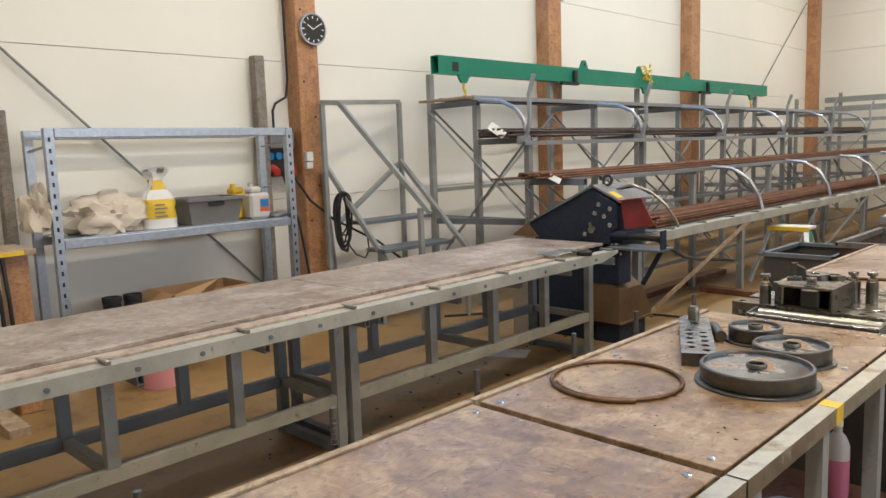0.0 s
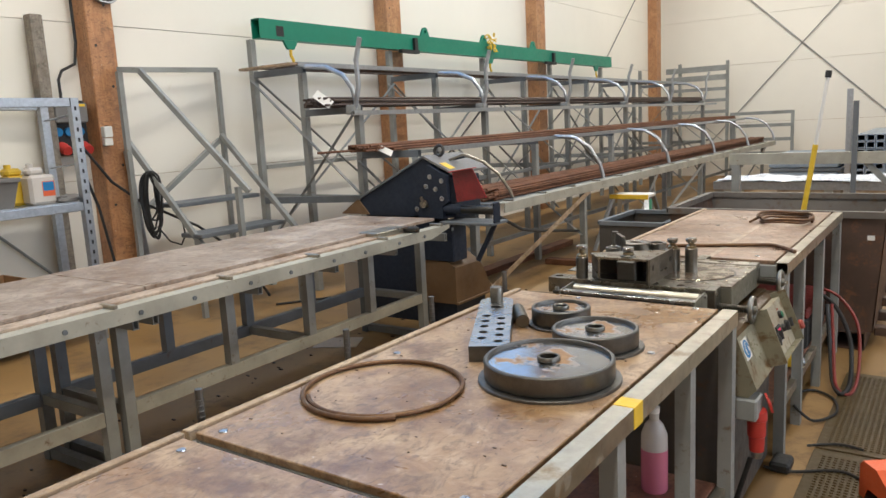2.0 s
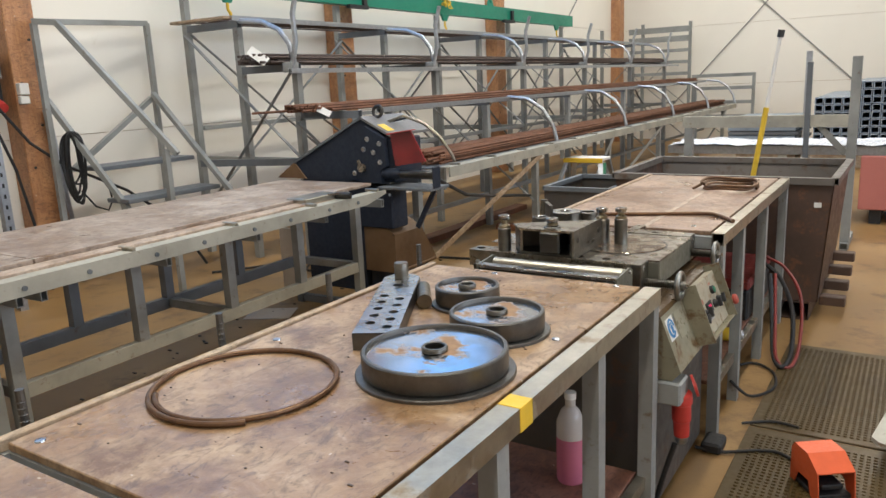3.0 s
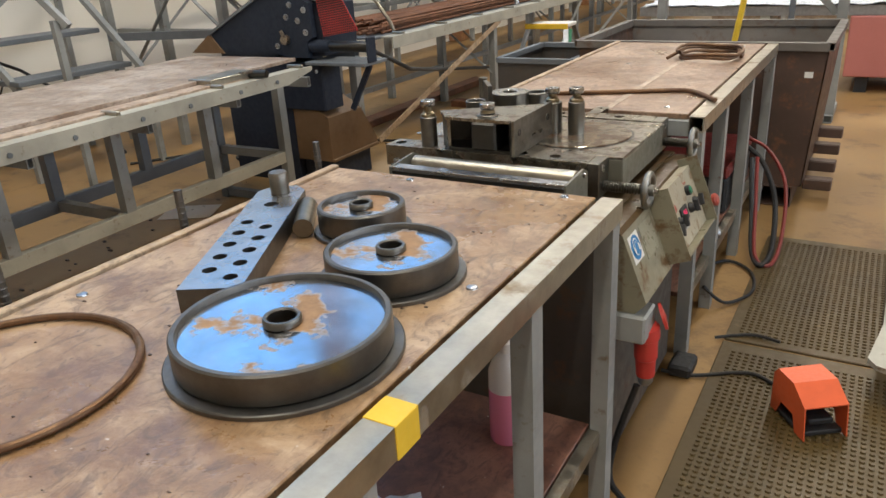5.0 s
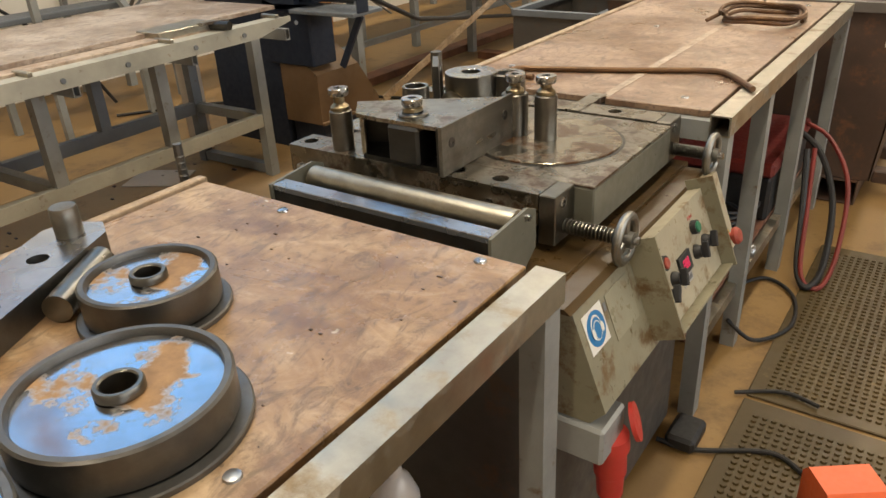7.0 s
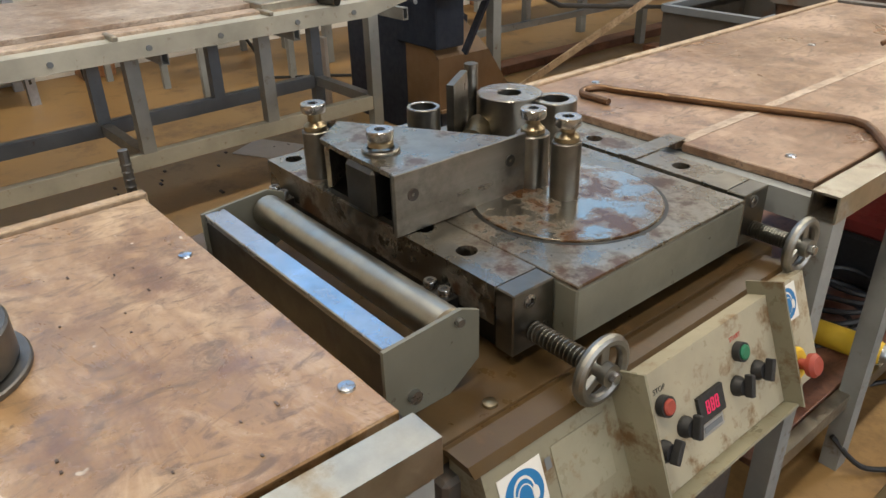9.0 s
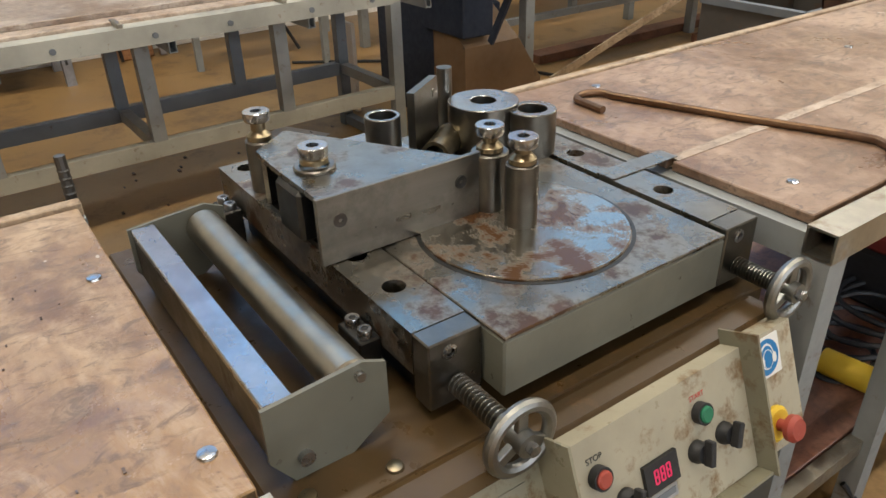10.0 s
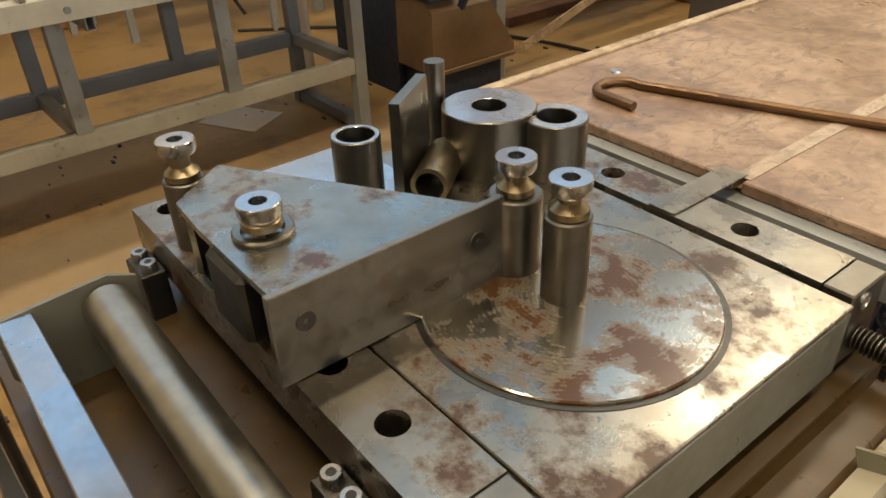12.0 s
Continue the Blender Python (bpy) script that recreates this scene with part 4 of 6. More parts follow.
part("name_bar", slope_prism(B(), [(du - 0.022, dv + 0.030), (du + 0.022, dv + 0.030), (du + 0.022, dv + 0.039), (du - 0.022, dv + 0.039)], 0.0309, 0.0313), M_FRAME_DARK, np_)
eu, ev = CTRL["estop"]
es = part("emergency_stop", lathe(B(), [(0, 0), (0.027, 0), (0.027, 0.004), (0.022, 0.008), (0, 0.008)], slope_m(eu, ev, 0.030), 28), M_YELLOW, cp, "yellow emergency stop base", smooth=True)
part("mushroom", lathe(B(), [(0, 0.008), (0.009, 0.008), (0.009, 0.022), (0.019, 0.024), (0.020, 0.032), (0.015, 0.038), (0, 0.040)], slope_m(eu, ev, 0.030), 28), M_FADEDRED, es, "red mushroom button", smooth=True)


def letter(text, u, v, w, size, material, parent):
    cu = bpy.data.curves.new("lettering", "FONT")
    cu.body, cu.size, cu.extrude, cu.align_x = text, size, 0.0002, "CENTER"
    tmp = bpy.data.objects.new("lettering", cu)
    scene.collection.objects.link(tmp)
    dg = bpy.context.evaluated_depsgraph_get()
    me = bpy.data.meshes.new_from_object(tmp.evaluated_get(dg))
    bm = B()
    bm.from_mesh(me)
    bpy.data.objects.remove(tmp)
    bmesh.ops.transform(bm, matrix=slope_m(u, v, w) @ Matrix.Rotation(radians(180), 4, "X") @ Matrix.Scale(1, 4), verts=bm.verts)
    part("lettering", bm, material, parent, "printed word " + text.lower())


letter("STOP", CTRL["stop"][0], CTRL["stop"][1] - 0.020, 0.0305, 0.011, M_BLACK, cp)
letter("START", CTRL["green"][0], CTRL["green"][1] - 0.020, 0.0305, 0.010, M_PLUG, cp)


def safety_sign(u, v, w, s):
    pl = part("safety_sign", slope_prism(B(), [(u - s, v - s), (u + s, v - s), (u + s, v + s), (u - s, v + s)], w, w + 0.001), M_WHITE, bend, "white sticker with a round blue mandatory sign")
    part("blue_disc", lathe(B(), [(0, 0), (s * 0.88, 0), (s * 0.88, 0.0005), (0, 0.0005)], slope_m(u, v, w + 0.0011), 32), M_BLUE, pl)
    def oval(name, du, dv, ru, rv, w2, material):
        part(name, lathe(B(), [(0, 0), (s, 0), (s, 0.0004), (0, 0.0004)], slope_m(u + du * s, v + dv * s, w + w2) @ Matrix.Diagonal((ru, rv, 1, 1)), 24), material, pl)

    # a head in outline with ear muffs
    oval("pictogram", 0, -0.04, 0.50, 0.64, 0.0017, M_WHITE)
    oval("pictogram_band", 0, -0.02, 0.43, 0.55, 0.0022, M_BLUE)
    oval("pictogram_face", 0, 0.06, 0.36, 0.46, 0.0027, M_WHITE)
    oval("pictogram_head", 0, 0.08, 0.31, 0.44, 0.0032, M_BLUE)
    for side in (-1, 1):
        oval("ear_muff", side * 0.44, 0.10, 0.15, 0.26, 0.0037, M_WHITE)


safety_sign(3.764, 0.055, 0.0004, 0.036)
safety_sign(4.338, 0.028, 0.0302, 0.030)
part("type_plate", slope_prism(B(), [(3.82, 0.02), (3.92, 0.02), (3.92, 0.11), (3.82, 0.11)], 0.0004, 0.0012), M_PLATE, bend, "dull metal type plate")
part("ce_mark", slope_prism(B(), [(3.806, 0.030), (3.816, 0.030), (3.816, 0.046), (3.806, 0.046)], 0.0004, 0.0008), M_FRAME_DARK, bend)

# power inlet with red plug under the front housing
pl = thing("power_plug", (-0.045, 3.775, 0.30), "red industrial plug hanging in a grey wall socket", "plug")
part("socket_box", box(B(), -0.12, -0.02, 3.70, 3.80, 0.475, 0.553, 0.006), M_FRAME, pl, "grey socket box")
m = at(-0.035, 3.775, 0.475) @ Matrix.Rotation(radians(186), 4, "X")
part("plug_body", lathe(B(), [(0, -0.02), (0.034, -0.02), (0.036, 0.0), (0.036, 0.012), (0.031, 0.016), (0.031, 0.075), (0.027, 0.08), (0.025, 0.135), (0, 0.135)], m, 24), M_PLUG, pl, "red ribbed plug body", smooth=True)
part("cable_gland", lathe(B(), [(0, 0.135), (0.021, 0.135), (0.021, 0.155), (0.016, 0.165), (0, 0.165)], m, 16), M_GALV, pl, smooth=True)
part("flap", lathe(B(), [(0, 0), (0.036, 0), (0.036, 0.008), (0, 0.012)], at(-0.004, 3.80, 0.515) @ Matrix.Rotation(radians(70), 4, "Y") @ Matrix.Rotation(radians(-20), 4, "X"), 24), M_PLUG, pl, "red spring flap", smooth=True)


# ---- bent bars on the far bench ----
hk = [(-0.657, 4.624, 0.8885)]
for k in range(11):
    a = radians(250 - 175 * k / 10)
    hk.append((-0.722 + 0.042 * math.cos(a) * 0.9, 4.668 + 0.042 * math.sin(a), 0.8885))
hk += [(-0.45, 4.800, 0.8885), (-0.27, 4.873, 0.8885), (-0.225, 4.885, 0.8885), (-0.195, 4.875, 0.8885), (-0.165, 4.845, 0.8885), (-0.085, 4.735, 0.8885)]
solo("hooked_bar", rod(B(), hk, 0.0082, 10), M_BROWNBAR, "rusty reinforcing bar with bent hook ends on the bench", "bent bar", smooth=True)
coil = []
for k in range(120):
    a = 2 * math.pi * 2.6 * k / 119
    coil.append((-0.30 + (0.135 + 0.012 * math.sin(a * 1.7)) * math.cos(a), 5.71 + (0.17 + 0.02 * math.cos(a * 0.8)) * math.sin(a), 0.8875 + 0.014 * a / 6.28 + 0.006 * math.sin(3 * a)))
coil += [(-0.42, 5.66, 0.92), (-0.47, 5.60, 0.892)]
solo("coiled_hose", rod(B(), coil, 0.0075, 8), M_BROWNBAR, "loosely coiled brown hose lying on the bench", "hose", smooth=True)

# ---- long feed table ----
ft = thing("feed_table", (-2.42, 5.40, 0), "long grey steel feed table with worn boards", "feed table", turn=1.15)
for y0, y1 in ((-0.2, 3.10), (3.108, 5.48)):
    part("tabletop", box(B(), -3.42, -2.60, y0, y1, 0.848, 0.868, 0.002), M_BOARD_GREY, ft, "grey-brown worn board")
part("side_plank", box(B(), -2.594, -2.502, -0.2, 5.10, 0.828, 0.850, 0.002), M_SCRAPE, ft, "yellowed wooden side plank")
part("front_beam", extrude_poly(B(), [(-2.42, -0.2, 0.768), (-2.42, 5.18, 0.768), (-2.42, 5.40, 0.815), (-2.42, 5.40, 0.838), (-2.42, -0.2, 0.838)], (-0.012, 0, 0)), M_BEAM, ft, "pale steel front beam")
part("beam_flange", box(B(), -2.50, -2.4325, -0.2, 5.36, 0.830, 0.838), M_BEAM, ft)
part("back_rail", hollow(B(), (-3.40, -0.2, 0.815), (-3.40, 5.45, 0.815), 0.05, 0.06), M_FRAME, ft)
for k in range(9):
    y = 0.35 + 0.62 * k
    part("stop_tab", box(B(), -2.53, -2.425, y, y + 0.022, 0.8385, 0.856, 0.003), M_EDGE, ft, "small worn steel tab")
    for d in (0.12, 0.40):
        part("rivet", rod(B(), [(-2.4195, y + d, 0.80), (-2.412, y + d, 0.80)], 0.011, 8), M_FRAME_DARK, ft)
for y in (-0.1, 0.5, 1.05, 1.66, 2.26, 2.87, 2.97, 3.59, 4.18, 4.75, 5.33):
    long = y in (-0.1, 2.87, 2.97, 5.33)
    # rear legs in the darker grey: shade under the tabletop painted in
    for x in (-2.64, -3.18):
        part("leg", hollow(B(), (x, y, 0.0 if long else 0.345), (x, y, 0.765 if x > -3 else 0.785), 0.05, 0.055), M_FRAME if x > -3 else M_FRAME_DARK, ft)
    part("cross_tube", hollow(B(), (-3.375, y + 0.075, 0.745), (-2.46, y + 0.075, 0.745), 0.03, 0.055), M_FRAME, ft)
    if long or y in (0.5, 1.66, 4.18):
        part("cross_rail", hollow(B(), (-3.15, y, 0.315), (-2.668, y, 0.315), 0.045, 0.05), M_FRAME, ft)
    # foot rails near the floor are darkened likewise, as painted shade
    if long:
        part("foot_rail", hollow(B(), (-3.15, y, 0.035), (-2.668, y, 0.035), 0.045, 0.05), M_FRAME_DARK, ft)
# rear lower rail is darker than the front one, again painted shade
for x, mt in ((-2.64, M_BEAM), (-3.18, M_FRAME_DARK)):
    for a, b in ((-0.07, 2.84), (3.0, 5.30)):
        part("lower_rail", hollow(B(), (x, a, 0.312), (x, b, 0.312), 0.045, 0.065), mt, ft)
st = part("length_stop", box(B(), -2.66, -2.50, 4.70, 5.02, 0.844, 0.876, 0.004), M_EDGE, ft, "sliding steel length stop")
part("stop_knob", rod(B(), [(-2.50, 4.98, 0.86), (-2.40, 5.00, 0.86)], 0.020, 12), M_DARKSTEEL, st)
part("stop_lever", bar(B(), (-2.52, 4.90, 0.872), (-2.45, 5.04, 0.875), 0.025, 0.012), M_STEEL, st)

# ---- bar shear ----
sh = thing("bar_shear", (-3.0, 5.95, 0), "blue-black bar shear with a red mesh guard", "shear machine")


def slab(pts, y0, y1):
    """A prism over a polygon of (x, z), from y0 to y1."""
    return extrude_poly(B(), [(x, y0, z) for x, z in pts], (0, y1 - y0, 0))


# the hood is a wedge that falls towards the wall; the cutting side faces the walkway
part("hood", slab([(-2.84, 1.285), (-3.50, 0.965), (-3.50, 0.845), (-2.70, 0.845), (-2.70, 1.205)], 5.705, 6.16), M_NAVY, sh, "blue-black wedge-shaped hood")
part("hood_lid", slab([(-2.84, 1.288), (-3.515, 0.960), (-3.52, 0.976), (-2.84, 1.305)], 5.69, 6.18), M_FRAME_DARK, sh, "worn grey hood lid")
part("dusty_apron", extrude_poly(B(), [(-3.515, 5.704, 0.968), (-3.70, 5.704, 0.846), (-3.40, 5.704, 0.846)], (0, -0.012, 0)), M_DUSTY, sh, "dusty brown apron")
part("hood_tail", slab([(-3.502, 0.958), (-3.70, 0.845), (-3.502, 0.845)], 5.705, 6.16), M_DUSTY, sh)
part("top_plate", slab([(-2.835, 1.290), (-2.58, 1.165), (-2.58, 1.183), (-2.835, 1.308)], 5.69, 6.20), M_GREYTUB, sh, "dusty grey sloping top plate")
part("side_frame", slab([(-2.775, 1.240), (-2.615, 1.158), (-2.605, 0.962), (-2.655, 0.930), (-2.655, 0.838), (-2.83, 0.838), (-2.955, 0.872)], 5.662, 5.703), M_NAVY, sh, "heavy bolted side frame")
for x, z in ((-2.797, 1.078), (-2.655, 1.119), (-2.710, 1.057), (-2.657, 0.988), (-2.894, 0.905), (-2.76, 1.15)):
    bolt = part("frame_bolt", rod(B(), [(x, 5.662, z), (x, 5.650, z)], 0.014, 6), M_STEEL_TOP, sh)
    part("washer", rod(B(), [(x, 5.662, z), (x, 5.659, z)], 0.019, 14), M_GALV, bolt)
part("catch", rod(B(), [(-2.815, 5.662, 0.945), (-2.815, 5.635, 0.945)], 0.030, 14), M_STEEL, sh, "worn round catch", smooth=True)
part("catch_lever", bar(B(), (-2.84, 5.645, 1.00), (-2.80, 5.645, 0.93), 0.022, 0.012, (0, 1, 0)), M_STEEL, sh)
part("jaw", box(B(), -2.70, -2.56, 5.71, 6.05, 0.84, 1.15, 0.01), M_NAVY, sh, "dark cutting jaw")
# perforated guard over the jaw
GQ = [Vector((-2.552, 0, 1.185)), Vector((-2.375, 0, 1.208)), Vector((-2.262, 0, 1.002)), Vector((-2.520, 0, 0.965))]
gd = part("mesh_guard", slab([(v.x, v.z) for v in GQ], 5.66, 5.664), M_RED, sh, "red perforated guard")
part("guard_flange", slab([(-2.57, 1.182), (-2.365, 1.211), (-2.365, 1.217), (-2.57, 1.190)], 5.64, 5.70), M_RED, gd, "bent red top flange")
bm = B()
for j in range(17):
    for k in range(17):
        u, v = (k + 0.5 + 0.5 * (j % 2)) / 17.6, (j + 0.5) / 17
        p = GQ[0].lerp(GQ[1], u).lerp(GQ[3].lerp(GQ[2], u), v)
        lathe(bm, [(0, 0), (0.0056, 0), (0.0056, 0.0006), (0, 0.0006)], at(p.x, 5.6598, p.z) @ Matrix.Rotation(radians(90), 4, "X"), 6)
part("hole_pattern", bm, M_BLACK, gd, kind="stuff")
part("warning_label", box(B(), -0.05, 0.05, 5.72, 5.80, 0.0, 0.001, m=at(-2.66, 0, 1.226) @ Matrix.Rotation(radians(26), 4, "Y")), M_YELLOW, sh, "small yellow warning label")
# feed roller with its end plate
cy = part("feed_roller", lathe(B(), [(0, 0), (0.030, 0), (0.032, 0.004), (0.032, 0.44), (0.029, 0.445), (0, 0.445)], at(-2.665, 5.70, 0.905) @ Matrix.Rotation(radians(90), 4, "Y"), 24), M_DARKSTEEL, sh, "dark steel feed roller", smooth=True)
part("roller_sleeve", lathe(B(), [(0.0322, 0), (0.038, 0), (0.038, 0.15), (0.0322, 0.15)], at(-2.65, 5.70, 0.905) @ Matrix.Rotation(radians(90), 4, "Y"), 24, True), M_NAVY, cy, smooth=True)
part("end_plate", box(B(), -2.218, -2.204, 5.655, 5.745, 0.815, 0.965, 0.006), M_NAVY, cy, "dark end plate")
part("shelf_plate", box(B(), -2.66, -2.21, 5.62, 5.86, 0.800, 0.820, 0.003), M_FRAME_DARK, sh, "flat outlet shelf")
part("strut", bar(B(), (-2.23, 5.70, 0.80), (-2.385, 5.70, 0.53), 0.035, 0.02, (0, 1, 0)), M_NAVY, sh)
part("lifting_eye", lathe(B(), [(0.040 + 0.012 * math.cos(a), 0.012 * math.sin(a)) for a in [2 * math.pi * k / 8 for k in range(8)]], at(-2.80, 5.86, 1.335) @ Matrix.Rotation(radians(80), 4, "X"), 24, True), M_DARKSTEEL, sh, "lifting eye", smooth=True)
for k in range(2):
    part("hose", rod(B(), [(-2.74, 5.90 + 0.05 * k, 1.26), (-2.62, 5.92 + 0.05 * k, 1.30 - 0.02 * k), (-2.46, 5.95, 1.24), (-2.34, 5.97, 1.14), (-2.26, 5.99, 1.02), (-2.24, 6.0, 0.96)], 0.012 - 0.004 * k, 8), M_EDGE if k == 0 else M_BLACK, sh, smooth=True)
part("pedestal", box(B(), -2.95, -2.60, 5.70, 5.89, 0.50, 0.799, 0.008), M_NAVY, sh, "blue-black pedestal block")
part("base", slab([(-3.45, 0.0), (-3.45, 0.844), (-2.955, 0.844), (-2.955, 0.60), (-2.885, 0.58), (-2.885, 0.0)], 5.712, 6.16), M_NAVY, sh, "blue-black base")
chute = extrude_poly(B(), [(-2.600, 5.71, 0.455), (-2.600, 6.06, 0.455), (-2.600, 6.22, 0.22), (-2.600, 6.22, 0.17), (-2.600, 5.71, 0.17)], (-0.28, 0, 0))
for v in chute.verts:
    if v.co.x < -2.8:
        v.co.z += 0.18 if v.co.z > 0.4 else 0.0
part("chute", chute, M_DUSTY, sh, "dusty brown scrap chute")
part("chute_lip", box(B(), -2.60, -2.585, 5.71, 6.22, 0.165, 0.185, 0.003), M_DUSTY, sh)
part("chute_foot", box(B(), -2.86, -2.62, 5.74, 6.15, 0.0, 0.169), M_NAVY, sh)
solo("hydraulic_hose", rod(B(), [(-2.45, 5.98, 0.86), (-2.40, 6.4, 0.66), (-2.70, 7.3, 0.50), (-2.75, 8.0, 0.40), (-2.85, 8.6, 0.30)], 0.014, 8), M_BLACK, "black hydraulic hose sagging behind the shear", "hose", smooth=True)
solo("cardboard_sheet", box(B(), -3.50, -3.30, 5.45, 5.475, 0.0, 0.50, 0.003), M_SACK, "pale board leaning under the feed table", "board")

# ---- stepped bar rack ----
rack = thing("bar_rack", (-4.0, 6.36, 0), "long stepped grey steel rack for reinforcing bars", "bar rack")
XP = (-5.24, -4.58, -3.92, -3.30, -2.75)
ZT = (2.10, 1.70, 1.30, 0.79)
for i in range(6):
    y = 6.24 + 2.14 * i
    part("post", hollow(B(), (XP[0], y, 0), (XP[0], y, 2.44), 0.06, 0.06), M_FRAME, rack)
    for k in range(4):
        part("post", hollow(B(), (XP[k + 1], y, 0), (XP[k + 1], y, ZT[k] - 0.03), 0.06, 0.06), M_FRAME, rack)
        part("arm", hollow(B(), (XP[k] + 0.03, y, ZT[k] - 0.0), (XP[k + 1] + 0.03, y, ZT[k]), 0.05, 0.06), M_FRAME_DARK, rack)
    part("base_rail", hollow(B(), (XP[0] + 0.03, y + 0.06, 0.90), (XP[2], y + 0.06, 0.90), 0.05, 0.06), M_FRAME, rack)
    part("cross_brace", bar(B(), (XP[0], y - 0.04, 2.05), (XP[2], y - 0.04, 0.95), 0.035, 0.008), M_FRAME, rack)
    part("cross_brace", bar(B(), (XP[0], y - 0.05, 0.35), (XP[2], y - 0.05, 1.68), 0.035, 0.008), M_FRAME, rack)
    part("cross_brace", bar(B(), (XP[2], y - 0.04, 1.25), (XP[4], y - 0.04, 0.30), 0.035, 0.008), M_FRAME, rack)
    # bent retaining arms
    if i < 6:
        part("retaining_arm", rod(B(), [(-4.50, y - 0.05, 2.12), (-4.22, y - 0.05, 2.09), (-4.03, y - 0.05, 2.01), (-3.93, y - 0.05, 1.89), (-3.89, y - 0.05, 1.74)], 0.022, 8), M_GALV, rack, "bent galvanised retaining tube", smooth=True)
        part("retaining_arm", rod(B(), [(-3.88, y - 0.09, 1.70), (-3.82, y - 0.09, 1.90), (-3.83, y - 0.09, 2.12), (-3.77, y - 0.09, 2.30)], 0.022, 8), M_GALV, rack, "bent galvanised retaining tube", smooth=True)
        if i > 0:
            yl = 6.62 + 2.25 * i
            part("retaining_arm", rod(B(), [(-3.30, yl, 1.335), (-3.06, yl, 1.31), (-2.88, yl, 1.20), (-2.76, yl, 1.02), (-2.72, yl, 0.86)], 0.022, 8), M_GALV, rack, "bent galvanised retaining tube", smooth=True)
        part("bracket", box(B(), -3.96, -3.86, y - 0.12, y - 0.03, 1.66, 1.74, 0.004), M_FRAME, rack)
for i in range(5):
    y = 6.24 + 2.14 * i
    part("long_brace", bar(B(), (XP[0] + 0.05, y, 2.05), (XP[0] + 0.05, y + 2.14, 0.5), 0.035, 0.008), M_FRAME, rack)
    part("long_brace", bar(B(), (XP[0] + 0.06, y, 0.5), (XP[0] + 0.06, y + 2.14, 2.05), 0.035, 0.008), M_FRAME, rack)
    part("long_brace", bar(B(), (XP[2], y + 0.3, 1.25), (XP[2], y + 1.8, 0.35), 0.03, 0.008), M_FRAME, rack)
    part("long_brace", bar(B(), (-2.70, y + 2.2, 0.76), (-2.70, y + 0.15, 0.14) if i % 2 == 0 else (-2.70, y + 1.3, 0.14), 0.05, 0.008, (1, 0, 0)), M_PALEWOOD if i == 0 else M_FRAME, rack)
for x, z, a, b in ((-4.50, 2.14, 6.1, 17.7), (-3.86, 1.67, 6.1, 17.7), (-3.28, 1.32, 6.5, 17.7), (-5.24, 1.20, 6.3, 17.7), (-3.92, 0.92, 7.2, 17.7), (-3.30, 0.34, 6.4, 17.7)):
    part("long_rail", hollow(B(), (x, a, z), (x, b, z), 0.04, 0.04), M_GALV if z > 1.25 else M_FRAME, rack)
part("front_beam", box(B(), -2.705, -2.69, 6.65, 17.9, 0.755, 0.838), M_BEAM, rack, "pale steel front beam")
part("front_flange", box(B(), -2.80, -2.7055, 6.65, 17.9, 0.83, 0.838), M_BEAM, rack)
part("shelf_board", box(B(), -3.28, -2.82, 6.6, 17.8, 0.82, 0.835), M_FRAME_DARK, rack)
for k in range(17):
    y = 6.8 + 0.64 * k
    part("stop_tab", box(B(), -2.80, -2.70, y, y + 0.03, 0.8385, 0.856, 0.003), M_EDGE, rack)


def bundle(n, x, z, w, h, y0, y1, material, label, r=0.010, seed=1):
    """A loose bundle of long bars, each a part of its own."""
    rng = random.Random(seed)
    t = thing("bar_bundle", (x, y0, z), label, "steel bars", "bar bundles")
    for k in range(n):
        layer = int(k / n * max(1, round(h / (2 * r))))
        bx = x + rng.uniform(-w / 2, w / 2)
        bz = z + r + layer * 1.7 * r
        s0 = y0 + rng.uniform(0, 0.22)
        dx, ph = rng.uniform(-0.05, 0.05), rng.uniform(0, 6.28)
        pts = []
        for j in range(9):
            f = j / 8
            pts.append((max(x - w / 2, min(x + w / 2, bx + dx * f + 0.012 * math.sin(5 * f + ph))), s0 + (y1 - s0) * f, bz + 0.004 * math.sin(7 * f + ph) ** 2))
        part("bar", rod(B(), pts, r, 6), material, t)
    return t


bundle(14, -4.85, 2.132, 0.45, 0.03, 6.10, 16.8, M_DARKBAR, "thin layer of dark steel bars on the rack", seed=2)
bundle(44, -4.20, 1.732, 0.40, 0.10, 5.93, 17.3, M_DARKBAR, "thick bundle of dark steel bars on the rack", 0.012, seed=3)
bundle(34, -3.62, 1.332, 0.40, 0.08, 5.90, 17.6, M_RUST, "bundle of rust-brown reinforcing bars on the rack", 0.012, seed=4)
bundle(48, -3.05, 0.837, 0.36, 0.12, 6.65, 17.6, M_RUST, "thick heap of orange-rusty reinforcing bars on the rack", 0.012, seed=5)
for x, y, z, tilt in ((-4.08, 5.97, 1.80, 38), (-3.42, 5.98, 1.340, 28)):
    tl = 0.085 if z > 1.5 else 0.055
    bm = box(B(), -tl, tl, -0.0015, 0.0015, -tl * 0.5, tl * 0.5)
    bmesh.ops.transform(bm, matrix=pose(x, y, z, -30, tilt, 35), verts=bm.verts)
    solo("bundle_tag", bm, M_WHITE, "white paper tag wired to the bar bundle", "tag", group="bundle tags")
solo("rack_plank", box(B(), -5.20, -4.50, 6.02, 6.12, 2.131, 2.155, 0.003), M_PALEWOOD, "short wooden plank lying on the rack", "plank")
solo("long_offcut", rod(B(), [(-3.98, 5.75, 1.345), (-3.7, 6.7, 1.348)], 0.010, 8), M_RUST, "single rusty bar end sticking out of the rack", "steel bar")

